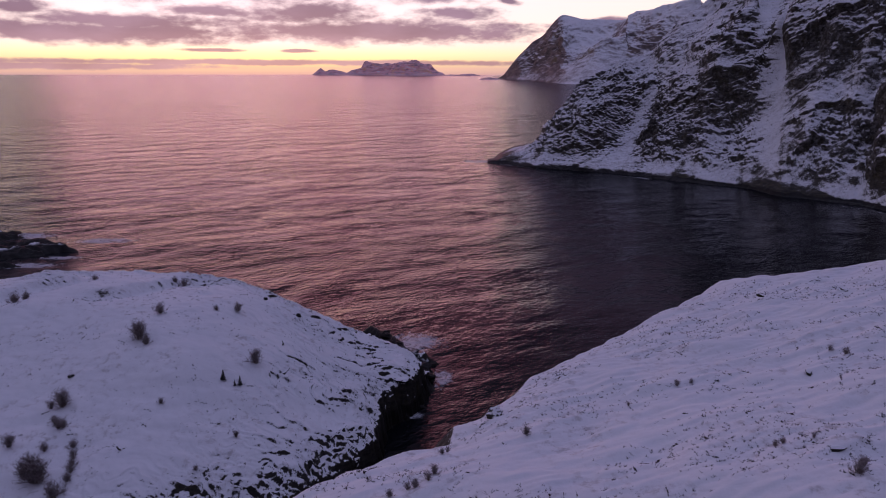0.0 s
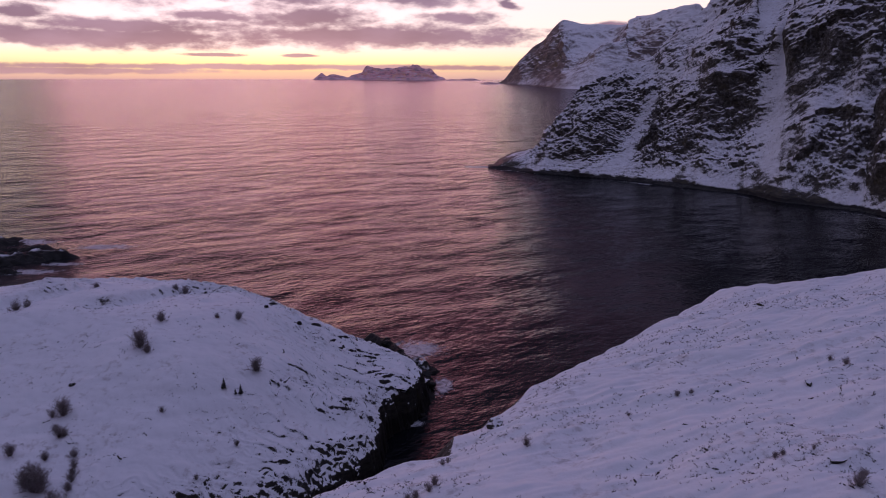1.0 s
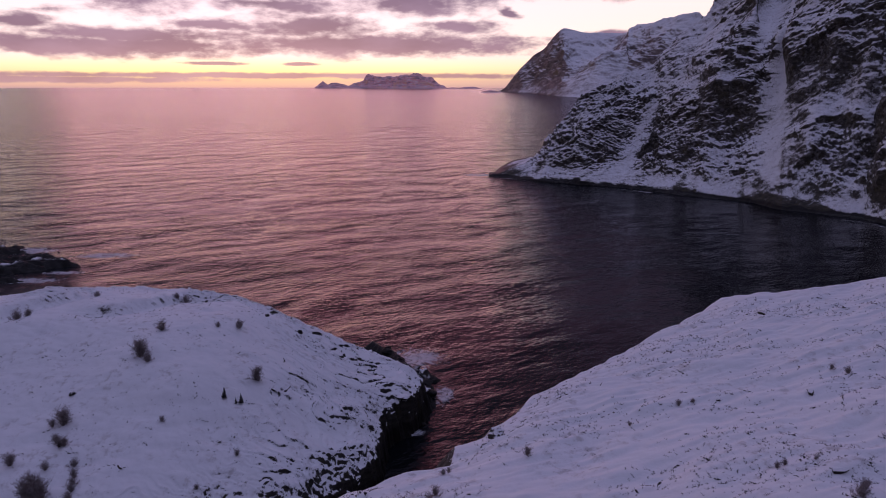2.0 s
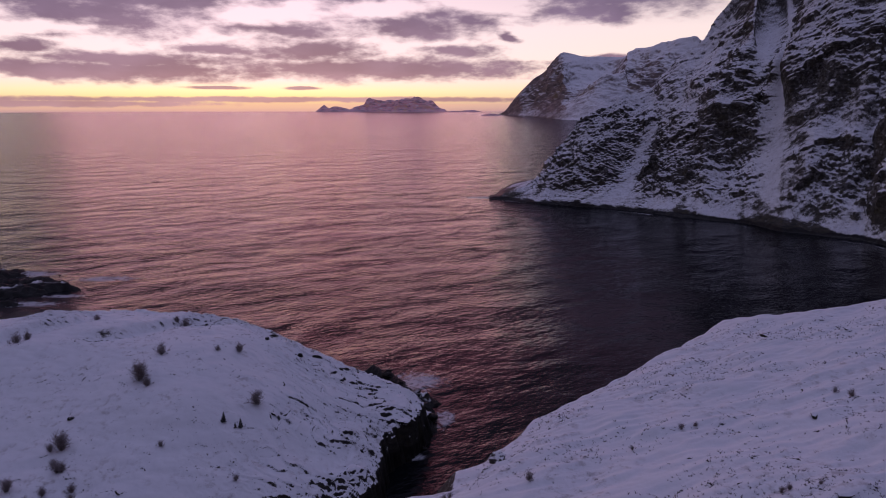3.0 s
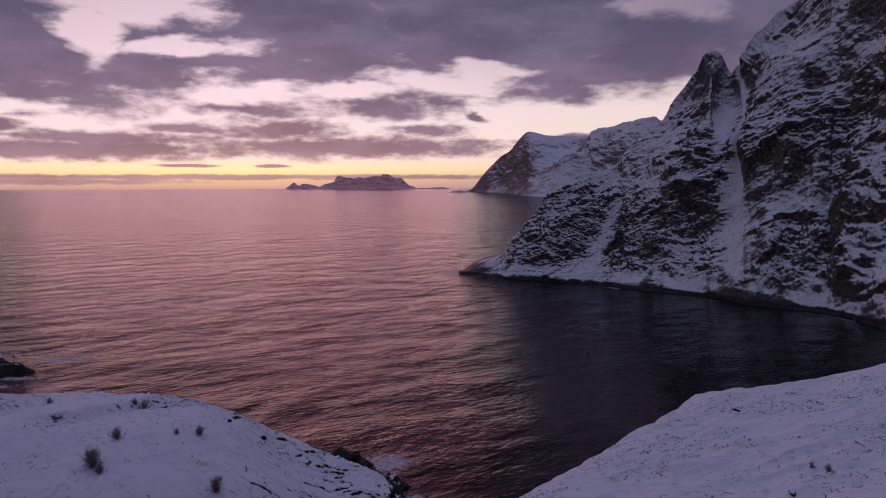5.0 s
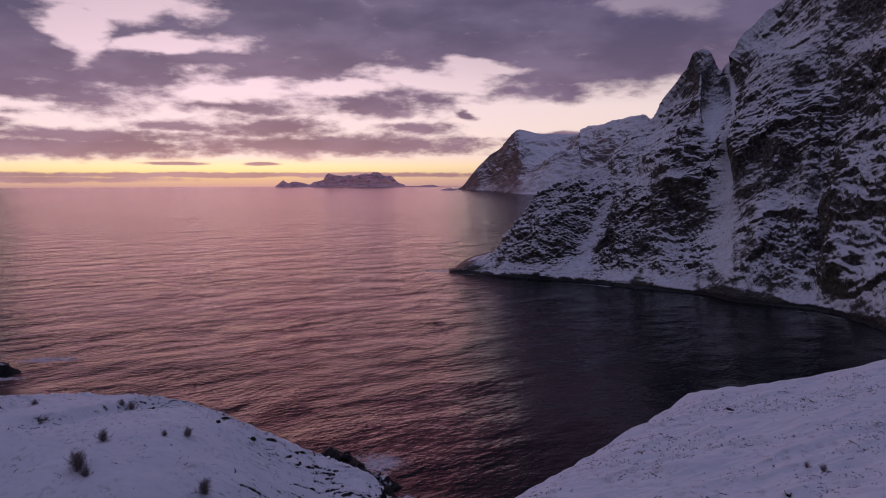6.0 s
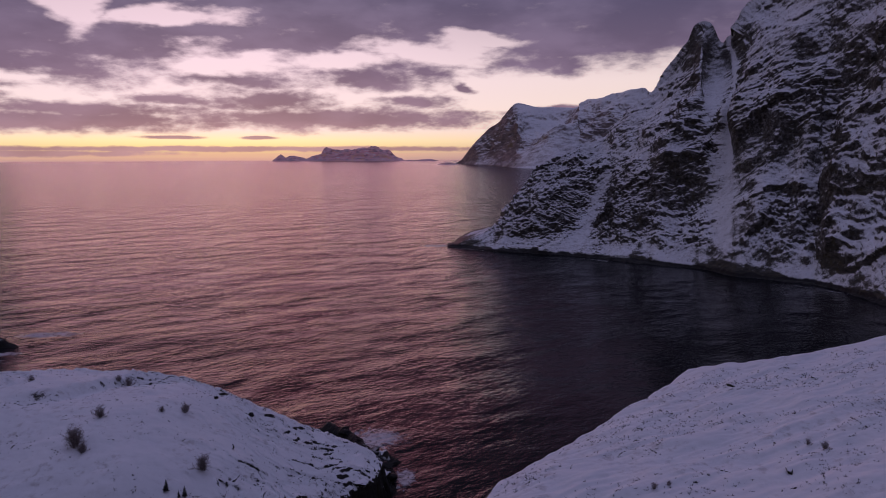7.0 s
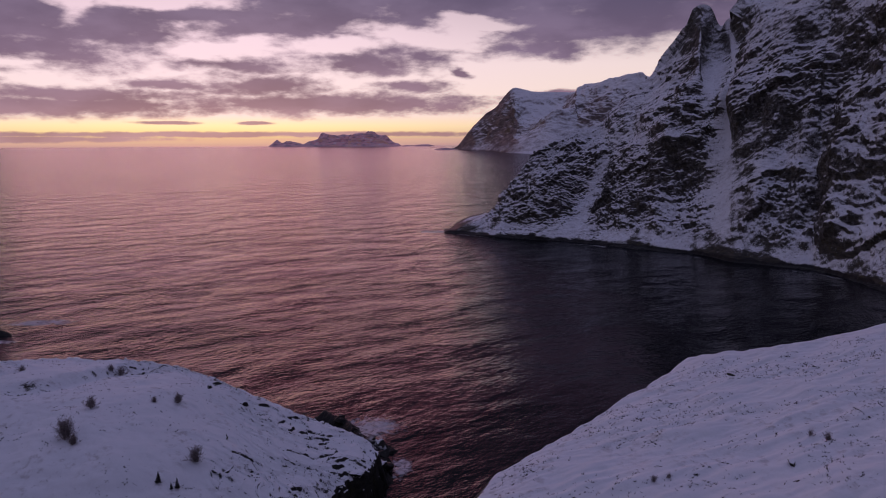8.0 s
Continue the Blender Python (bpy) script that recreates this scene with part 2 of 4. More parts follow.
def sea_material():
    mat, n = material("sea_water")
    where = n.put("ShaderNodeNewGeometry", out=None).outputs["Position"]
    turned = n.put("ShaderNodeVectorRotate", out=None)
    n.set(turned.inputs["Vector"], where)
    n.set(turned.inputs["Angle"], radians(-32))
    lane = turned.outputs[0]

    def slopes(stretch, amount, detail, kind="FBM"):
        """Slopes of long-crested waves: how their height changes across the crests, and a little along them."""
        far = n.vec("MULTIPLY", lane, stretch)
        here = n.noise(far, 1.0, detail, 0.55, 0.25, kind)
        ahead = n.noise(n.vec("ADD", far, (0.0, 0.16, 0.0)), 1.0, detail, 0.55, 0.25, kind)
        aside = n.noise(n.vec("ADD", far, (0.16, 0.0, 0.0)), 1.0, detail, 0.55, 0.25, kind)
        return n.put("ShaderNodeCombineXYZ", n.math("MULTIPLY", n.math("SUBTRACT", here, aside), amount * 0.4), n.math("MULTIPLY", n.math("SUBTRACT", here, ahead), amount), 0.0)

    waves = n.vec("ADD", slopes((0.12, 0.20, 1.0), 1.3, 3.0), n.vec("ADD", slopes((0.44, 0.85, 1.0), 2.5, 3.0), n.vec("ADD", slopes((1.4, 2.6, 1.0), 2.8, 3.0), slopes((0.035, 0.05, 1.0), 1.3, 2.0))))
    back = n.put("ShaderNodeVectorRotate", out=None)
    n.set(back.inputs["Vector"], waves)
    n.set(back.inputs["Angle"], radians(32))
    waves = back.outputs[0]
    # wind: gusts roughen some fields of water, others lie calmer
    gust = n.noise(n.vec("MULTIPLY", lane, (0.006, 0.014, 1.0)), 1.0, 4.0, 0.55)
    cat = n.noise(n.vec("MULTIPLY", where, (0.004, 0.022, 1.0)), 1.0, 5.0, 0.6)
    lull = n.noise(n.vec("MULTIPLY", where, (0.016, 0.060, 1.0)), 1.0, 6.0, 0.65)
    gust = n.math("ADD", n.math("MULTIPLY", gust, 0.5), n.math("MULTIPLY", lull, 0.5))
    lee = n.vec("LENGTH", n.vec("MULTIPLY", n.vec("SUBTRACT", where, (130.0, 150.0, 0.0)), (1 / 118.0, 1 / 165.0, 0.0)), out=1)
    power = n.math("MULTIPLY", n.math("MULTIPLY", n.step(gust, 0.36, 0.64, 0.75, 1.2), n.step(cat, 0.32, 0.68, 0.7, 1.2)), n.step(lee, 0.76, 1.14, 0.60, 1.0))
    near = n.vec("LENGTH", n.vec("MULTIPLY", n.vec("SUBTRACT", where, (44.0, 84.0, 0.0)), (1 / 68.0, 1 / 82.0, 0.0)), out=1)
    power = n.math("MULTIPLY", power, n.step(near, 0.5, 1.25, 0.42, 1.0))
    # foam where swell breaks on rock: x, y, half sizes, turned with the shore
    torn = n.noise(where, 0.55, 9.0, 0.80, 1.2)
    foam = None
    for x, y, w, h in ((-4.0, 107.5, 7.5, 7.0), (0.3, 93.5, 2.6, 5.0), (-86.0, 177.0, 13.0, 5.0), (-94.0, 153.0, 16.0, 4.0), (-108.0, 182.0, 12.0, 6.0), (18.0, 341.0, 14.0, 7.0), (-88.0, 160.0, 8.0, 3.0), (-3.2, 82.2, 2.0, 1.6)):
        gap = n.vec("LENGTH", n.vec("MULTIPLY", n.vec("SUBTRACT", where, (x, y, 0.0)), (1 / w, 1 / h, 0.0)), out=1)
        spot = n.step(gap, 1.1, 0.2)
        foam = spot if foam is None else n.math("MAXIMUM", foam, spot)
    # a broken line of wash along the foot of the mountain
    flow = n.put("ShaderNodeSeparateXYZ", where, out=None)
    turn = n.math("MULTIPLY", n.math("ARCTAN2", flow.outputs[0], flow.outputs[1]), 57.2958)
    reach = n.math("ADD", n.vec("LENGTH", n.vec("MULTIPLY", where, (1.0, 1.0, 0.0)), out=1), n.math("MULTIPLY", turn, 2.72))
    line = n.math("ABSOLUTE", n.math("SUBTRACT", n.math("ADD", reach, n.math("MULTIPLY", n.noise(where, 0.05, 3.0, 0.6), 10.0)), 348.0))
    surf = n.math("MULTIPLY", n.math("MULTIPLY", n.step(line, 4.5, 0.5), n.step(n.noise(where, 0.035, 3.0, 0.5), 0.42, 0.60, 0.0, 0.8)), n.step(turn, 2.0, 6.0))
    foam = n.math("MAXIMUM", foam, surf)
    foam = n.step(n.math("ADD", torn, n.math("MULTIPLY", foam, 0.30)), 0.66, 0.84, 0.0, 0.85)
    colour = n.mix(foam, (0.004, 0.005, 0.007), (0.62, 0.64, 0.68))
    rough = n.math("ADD", n.math("MULTIPLY", foam, 0.4), n.step(lee, 0.72, 1.08, 0.10, 0.15))
    waves = n.vec("MULTIPLY", waves, n.put("ShaderNodeCombineXYZ", power, power, 0.0))
    normal = n.vec("NORMALIZE", n.vec("ADD", n.put("ShaderNodeNewGeometry", out=1), waves))
    surface(n, colour, rough, normal, IOR=1.333, Specular_IOR_Level=0.2)
    return mat


MAT_SEA = sea_material()


def plain(name, dark, light, scale, rough):
    mat, n = material(name)
    where = n.put("ShaderNodeNewGeometry", out=None).outputs["Position"]
    blend = n.noise(where, scale, 5.0, 0.65)
    colour = n.ramp(blend, ((0.3, dark), (0.7, light)))
    surface(n, colour, rough, bump(n, blend, 0.4, 0.02))
    return mat


MAT_BARK = plain("bare_bark", (0.10, 0.078, 0.072), (0.23, 0.18, 0.17), 9.0, 0.8)
MAT_TWIG = plain("frosted_twig", (0.17, 0.135, 0.135), (0.42, 0.37, 0.38), 6.0, 0.8)
MAT_GRASS = plain("dead_grass", (0.012, 0.010, 0.010), (0.050, 0.038, 0.032), 5.0, 0.85)
MAT_NEEDLE = plain("juniper_needles", (0.04, 0.045, 0.038), (0.14, 0.14, 0.13), 8.0, 0.75)

# ---------------------------------------------------------------- relief


def lattice(ix, iy, iz, seed):
    h = (ix * 374761393 + iy * 668265263 + iz * 2147483647 + seed * 1274126177) & 0xFFFFFFFF
    h = ((h ^ (h >> 13)) * 1274126177) & 0xFFFFFFFF
    h = ((h ^ (h >> 16)) * 2246822519) & 0xFFFFFFFF
    return ((h ^ (h >> 15)) & 0xFFFFFF) / float(0xFFFFFF) * 2.0 - 1.0


def relief(x, y, z, seed=0):
    """Value noise from -1 to 1."""
    x, y, z = np.broadcast_arrays(np.asarray(x, float), np.asarray(y, float), np.asarray(z, float))
    base = [np.floor(c).astype(np.int64) for c in (x, y, z)]
    part = [c - b for c, b in zip((x, y, z), base)]
    fade = [p * p * p * (p * (p * 6 - 15) + 10) for p in part]
    total = 0.0
    for dx in (0, 1):
        wx = fade[0] if dx else 1 - fade[0]
        for dy in (0, 1):
            wy = fade[1] if dy else 1 - fade[1]
            for dz in (0, 1):
                wz = fade[2] if dz else 1 - fade[2]
                total = total + wx * wy * wz * lattice(base[0] + dx, base[1] + dy, base[2] + dz, seed)
    return total


def turned(x, y, z, o):
    """The place in the lattice of one octave, which lies askew to the others."""
    c, d = math.cos(0.6 + 1.1 * o), math.sin(0.6 + 1.1 * o)
    x, y = c * x - d * y, d * x + c * y
    c, d = math.cos(0.5 + 0.7 * o), math.sin(0.5 + 0.7 * o)
    y, z = c * y - d * z, d * y + c * z
    return x + 17.3 * o, y - 9.1 * o, z + 4.7 * o


def fbm(x, y, z, octaves=4, gain=0.5, seed=0):
    total, size, norm = 0.0, 1.0, 0.0
    for o in range(octaves):
        k = 2.03 ** o
        total = total + size * relief(*turned(x * k, y * k, z * k, o), seed + o)
        norm += size
        size *= gain
    return total / norm


def ridged(x, y, z, octaves=4, gain=0.55, seed=0):
    """From 0 in the clefts to 1 on the crests."""
    total, size, norm = 0.0, 1.0, 0.0
    for o in range(octaves):
        k = 2.07 ** o
        total = total + size * (1 - np.abs(relief(*turned(x * k, y * k, z * k, o), seed + o)))
        norm += size
        size *= gain
    return total / norm


def ease(v, low, high):
    t = np.clip((v - low) / (high - low), 0.0, 1.0)
    return t * t * (3 - 2 * t)


def sheet(name, points, mat, closed=False):
    """A mesh from a grid of points, rows by columns by three."""
    rows, cols = points.shape[:2]
    index = np.arange(rows * cols).reshape(rows, cols)
    if closed:
        index = np.concatenate([index, index[:, :1]], axis=1)
    quads = np.stack([index[:-1, :-1], index[:-1, 1:], index[1:, 1:], index[1:, :-1]], axis=-1).reshape(-1, 4)
    mesh = bpy.data.meshes.new(name)
    mesh.vertices.add(rows * cols)
    mesh.vertices.foreach_set("co", points.reshape(-1).astype(np.float32))
    mesh.loops.add(quads.size)
    mesh.loops.foreach_set("vertex_index", quads.reshape(-1).astype(np.int32))
    mesh.polygons.add(len(quads))
    mesh.polygons.foreach_set("loop_start", np.arange(0, quads.size, 4, dtype=np.int32))
    mesh.polygons.foreach_set("use_smooth", np.ones(len(quads), dtype=bool))
    mesh.update(calc_edges=True)
    mesh.materials.append(mat)
    return new(name, mesh)


def mesh_from(name, verts, faces, mat, smooth=False):
    mesh = bpy.data.meshes.new(name)
    mesh.from_pydata(verts, [], faces)
    mesh.materials.append(mat)
    if smooth:
        mesh.polygons.foreach_set("use_smooth", [True] * len(mesh.polygons))
    mesh.update()
    return mesh


def inside(x, y, line):
    """Distance to the line of a shape's border: positive within it."""
    best = np.full(x.shape, 1e9)
    odd = np.zeros(x.shape, bool)
    for (ax, ay), (bx, by) in zip(line, line[1:] + line[:1]):
        ex, ey = bx - ax, by - ay
        t = np.clip(((x - ax) * ex + (y - ay) * ey) / (ex * ex + ey * ey), 0, 1)
        best = np.minimum(best, np.hypot(x - ax - t * ex, y - ay - t * ey))
        if ay != by:
            odd ^= ((ay > y) != (by > y)) & (x < ex * (y - ay) / (by - ay) + ax)
    return np.where(odd, best, -best)


# ---------------------------------------------------------------- sea
def build_sea():
    radius = np.concatenate([np.linspace(0.0, 60.0, 30), np.geomspace(60.5, 420.0, 300), np.geomspace(424.0, 4950.0, 90)])
    angle = np.concatenate([np.linspace(-0.9, 0.9, 520), np.linspace(0.92, 2 * np.pi - 0.92, 110)])
    r, a = np.meshgrid(radius, angle, indexing="ij")
    x, y = r * np.sin(a), r * np.cos(a)
    along, across = x * 0.85 + y * 0.53, y * 0.85 - x * 0.53
    swell = 0.16 * fbm(along * 0.035, across * 0.13, 0, 2, 0.5, 40) + 0.07 * fbm(along * 0.12, across * 0.34, 0, 2, 0.5, 44)
    z = swell * (1 - ease(r, 250, 420))
    return tagged(sheet("water", np.stack([x, y, z], -1), MAT_SEA, closed=True), "dark rippled sea reflecting the pink sunset", "sea", kind="structure")


build_sea()

# ---------------------------------------------------------------- near ground: the point on one side of the creek, the hill on the other
POINT_EDGE = [(-48.0, 44.0), (-30.0, 52.0), (-20.0, 57.0), (-17.0, 57.0), (-13.1, 60.5), (-9.3, 65.5), (-7.0, 71.0), (-7.2, 78.0), (-4.8, 82.0), (-2.7, 85.0),
              (-2.4, 88.0), (-3.6, 92.0), (-6.5, 96.0), (-12.0, 98.0), (-20.0, 98.0), (-28.0, 101.0), (-37.0, 106.0), (-48.0, 112.0), (-60.0, 113.0), (-72.0, 112.0), (-95.0, 110.0), (-150.0, 95.0), (-170.0, 0.0), (-60.0, 0.0)]
HILL_EDGE = [(-60.0, 20.0), (-30.0, 33.0), (-12.5, 39.4), (-8.5, 42.0), (-6.9, 43.9), (-5.1, 45.1), (-3.1, 46.2), (-1.1, 46.7), (0.7, 46.8), (1.2, 50.2), (3.6, 51.0), (4.0, 52.0), (6.1, 53.9), (8.4, 58.2), (16.0, 64.5), (22.5, 70.2), (33.4, 81.0), (40.9, 80.0),
             (52.5, 80.8), (75.0, 83.0), (140.0, 70.0), (260.0, -40.0), (200.0, -200.0), (-120.0, -200.0), (-130.0, -20.0)]


def ground_height(x, y):
    x, y = np.asarray(x, float), np.asarray(y, float)
    wx, wy = x + 0.9 * fbm(x * 0.25, y * 0.25, 3, 3, 0.5, 11), y + 0.9 * fbm(x * 0.25, y * 0.25, 9, 3, 0.5, 12)
    ex = 0.45 * fbm(x * 1.0, y * 1.0, 6, 3, 0.6, 13)
    # the point: a low dome that falls off in ledges
    dp = inside(wx + ex, wy - ex, POINT_EDGE)
    fall = np.sqrt((x + 30) ** 2 + 16) - 4
    dome = np.where(x > -30, 4.4 + np.logaddexp(0, 1.1 * (8.8 - 0.50 * fall)) / 1.1, 13.2 - 0.0018 * (x + 30) ** 2) * np.exp(-((y - 90) / 36) ** 2) + 0.6
    dome = dome + 1.5 * ease(-x, 38, 58) * ease(y, 70, 92) - 0.7 * np.exp(-((x + 29) / 8) ** 2) * ease(y, 84, 96)
    bank = 0.0
    for ax, ay, long_way, high in ((-45.5, 88.5, 16.0, 1.0), (-57.5, 87.0, 11.0, 0.8)):
        d, u = (y - ay) * 0.605 - (x - ax) * 0.796, (x - ax) * 0.605 + (y - ay) * 0.796
        d = d + 0.8 * fbm(x * 0.2, y * 0.2, 5, 3, 0.6, 14)
        ends = ease(u, -3, 2) * ease(u, long_way + 3, long_way - 2)
        dome = dome + high * ease(d, -1.3, 1.0) * ease(d, 10, 2) * ends - 0.5 * high * np.exp(-((d + 2.0) / 1.6) ** 2) * ends
        bank = bank + np.exp(-((d + 0.2) / 1.0) ** 2) * ends
    dome = np.maximum(dome, 2.5)
    dome = dome + 0.7 * fbm(x * 0.07, y * 0.10, 1, 3, 0.5, 21) + 0.36 * fbm(x * 0.26, y * 0.36, 1, 3, 0.55, 22)
    rough = np.clip(ease(x, -30, -11) * ease(dp, 24, 7) + ease(dp, 7, 0) + 0.8 * ease(y, 86, 97) * ease(fbm(x * 0.08, y * 0.1, 8, 3, 0.5, 24), -0.1, 0.15) + 0.5 * bank, 0, 1)
    strata = y * 0.92 + x * 0.25 + 5.0 * fbm(x * 0.08, y * 0.08, 5, 4, 0.55, 23) + 1.3 * fbm(x * 0.35, y * 0.35, 4, 3, 0.6, 43)
    saw = strata * 0.8 - np.floor(strata * 0.8)
    where = ease(fbm(x * 0.15 - y * 0.04, strata * 0.42, 2, 4, 0.6, 25), -0.02, 0.14)
    ledge = (ease(saw, 0.0, 0.10) - saw) * 0.36 * where * rough
    crag = (0.16 * fbm(x * 0.35, strata * 1.0, 7, 4, 0.62, 27) + (0.60 + 0.3 * ease(y, 80, 68)) * fbm(x * 0.55, strata * 1.25, 7, 4, 0.62, 26) * ease(dp, 6.5, 1.0)) * rough + 0.07 * fbm(x * 1.5, strata * 2.2, 7, 4, 0.6, 28) * (0.4 + rough)
    seam = relief(*turned(x * 0.16 + 0.6 * fbm(x * 0.2, y * 0.2, 1, 2, 0.5, 71), strata * 0.62, 3.0 + 0 * x, 0), 72)
    seam2 = relief(x * 0.30 + 4, strata * 0.95 + x * 0.2, 8.0 + 0 * x, 73)
    saw2 = strata * 1.9 + 0.5 * fbm(x * 0.4, y * 0.4, 2, 3, 0.6, 41)
    saw2 = saw2 - np.floor(saw2)
    ledge = ledge + (ease(saw2, 0.0, 0.16) - saw2) * 0.22 * rough * ease(fbm(x * 0.22, strata * 0.5, 9, 4, 0.6, 42), 0.06, 0.2)
    ledge = ledge - (0.34 * np.exp(-(seam / 0.05) ** 2) + 0.26 * np.exp(-(seam2 / 0.06) ** 2)) * rough ** 1.5 * ease(fbm(x * 0.12, y * 0.12, 6, 3, 0.55, 74), -0.1, 0.16)
    steep = 1.0 + 0.5 * fbm(x * 0.1, y * 0.1, 4, 2, 0.5, 29)
    drop = np.maximum(-dp, 0)
    point = dome + ledge + crag - np.where(drop > 0, (1.5 + 2.6 * ease(y, 90, 84)) * steep * drop + 0.6 * ease(drop, 0, 0.6), 0) - 0.9 * ease(dp, 2.5, -0.5)
    shelf = 1.1 + 0.8 * fbm(x * 0.3, y * 0.3, 6, 4, 0.6, 31) - 0.42 * np.maximum(drop - 1.0, 0)
    shelf = shelf - 5.0 * ease(y, 93, 89)
    point = np.maximum(point, np.where(dp > -14, shelf, -4))
    # a low reef of bare rock off the tip
    reef = np.full(x.shape, 99.0)
    for (ax, ay), (bx, by) in (((-11.5, 111.0), (-8.0, 107.3)), ((-8.0, 107.3), (-4.8, 100.2)), ((-4.8, 100.2), (-2.0, 99.2)), ((-4.8, 100.2), (-2.4, 94.5)), ((-2.4, 94.5), (-2.6, 89.5))):
        t = np.clip(((x - ax) * (bx - ax) + (y - ay) * (by - ay)) / ((bx - ax) ** 2 + (by - ay) ** 2), 0, 1)
        reef = np.minimum(reef, np.hypot(x - ax - t * (bx - ax), y - ay - t * (by - ay)))
    reef = 1.9 * np.exp(-(reef / 1.5) ** 2) - 0.7 + 0.9 * fbm(x * 0.7, y * 0.7, 3, 4, 0.62, 75)
    point = np.maximum(point, np.where(reef > -0.5, reef, -4))
    # the hill
    dh = inside(wx * 0.4 + x * 0.6, wy * 0.4 + y * 0.6, HILL_EDGE)
    hill = 16.9 + 0.14 * (x - 4) - 0.06 * (y - 50)
    hill = hill + 0.55 * fbm(x * 0.06, y * 0.08, 2, 3, 0.5, 33) + 0.50 * fbm(x * 0.20, y * 0.27, 2, 3, 0.5, 34)
    fold = 0.34 * fbm(x * 0.16 + y * 0.05, y * 0.75 - x * 0.22, 8, 3, 0.55, 35) + 0.07 * fbm(x * 1.0, y * 1.5, 8, 4, 0.62, 37)
    out = np.maximum(-dh, 0)
    hill = hill + fold - 1.1 * out - 0.02 * out ** 2 - 0.7 * ease(dh, 4, -1) + 0.8 * fbm(x * 0.3, y * 0.3, 6, 4, 0.6, 39) * ease(out, 0.5, 4)
    hill = np.where(dh < -45, -4, hill)
    return np.maximum(np.maximum(point, hill), -4.0)


def build_ground():
    xs = np.concatenate([np.linspace(-240, -76, 60), np.arange(-75, -34, 0.24), np.arange(-34, 2, 0.095), np.arange(2, 62, 0.2), np.linspace(63, 300, 60)])
    ys = np.concatenate([np.linspace(-230, 27, 60), np.arange(28, 54, 0.18), np.arange(54, 104, 0.11), np.arange(104, 118, 0.25), np.linspace(119, 150, 20)])
    x, y = np.meshgrid(xs, ys)
    return tagged(sheet("ground", np.stack([x, y, ground_height(x, y)], -1), MAT_GROUND), "snow-covered rocky heath with dark bare ledges above a creek", "ground", kind="structure")


build_ground()

# ---------------------------------------------------------------- mountains and islands


def flank(columns, rows, cols, back, bluff=0.0):
    """The lines of a mountain side from its shore to its ridge and down behind. Columns: bearing, shore range, ridge range, ridge height."""
    table = np.array(columns)
    bearing = np.linspace(table[0, 0], table[-1, 0], cols)
    wide = np.pad(bearing, 7, mode="edge")
    shore, ridge, top = (np.convolve(np.interp(wide, table[:, 0], table[:, n]), np.hanning(17)[1:-1] / np.hanning(17).sum(), "valid") for n in (1, 2, 3))
    jag = bluff * (1.1 * fbm(bearing * 1.3, 0, 0, 4, 0.6, 91) + 0.15 * fbm(bearing * 4.0, 0, 0, 2, 0.5, 92))
    bluff = bluff * (1.0 + 0.9 * fbm(bearing * 1.2, 4, 0, 2, 0.5, 93))
    v = np.concatenate([np.linspace(-0.06, 1.0, rows), 1.0 + np.linspace(0, 1, 30)[1:] ** 1.5])[:, None]
    up = np.clip(v, -1, 1)
    reach = shore + (ridge - shore) * (up + 0.05 * np.sin(2 * np.pi * np.clip(up, 0, 1))) + np.clip(v - 1, 0, 1) * back
    reach = reach + jag * np.exp(-np.maximum(top * up, 0) / 3.0)
    z = np.where(v <= 1, top * up, top * (1 - np.clip(v - 1, 0, 1) ** 0.8) - 6 * np.clip(v - 1, 0, 1))
    z = z + bluff * ease(top * up, 0.0, 1.0) * np.exp(-np.maximum(top * up, 0) / 7.0) * (v <= 1)
    z = np.where(v < 0, v * 60, z)
    a = np.radians(bearing)[None, :]
    return np.stack([reach * np.sin(a), reach * np.cos(a), z], -1), v, bearing


def outward(p):
    du, dv = np.gradient(p, axis=1), np.gradient(p, axis=0)
    n = np.cross(du, dv)
    return n / np.maximum(np.linalg.norm(n, axis=-1, keepdims=True), 1e-9)


NEAR_MOUNTAIN = (
    (3.7, 337, 338.5, 0.3), (4.5, 334, 337, 1.0), (5.6, 329, 339, 4.2), (7.6, 322, 345, 8.3), (8.7, 319, 350, 16.4), (10.0, 317, 355, 26.0), (11.1, 314, 360, 33.4), (12.9, 312, 368, 40.9), (16.3, 304, 380, 53.0),
    (19.1, 296, 388, 73.2), (21.1, 291, 392, 91.4), (21.6, 290, 393, 97.5), (22.0, 290, 394, 103.0), (22.35, 289, 395, 107.5), (22.75, 289, 395, 108.5), (23.1, 288, 394, 106.0), (23.5, 286, 391, 99.0), (23.8, 285, 388, 95.5), (24.9, 278, 380, 101.0), (25.6, 274, 388, 111.2),
    (27.4, 273, 398, 125.4), (31.0, 268, 415, 154.5), (36.0, 240, 420, 196.0), (45.0, 212, 420, 248.0), (60.0, 190, 410, 260.0), (85.0, 200, 400, 250.0), (115.0, 215, 400, 210.0), (150.0, 240, 400, 150.0))


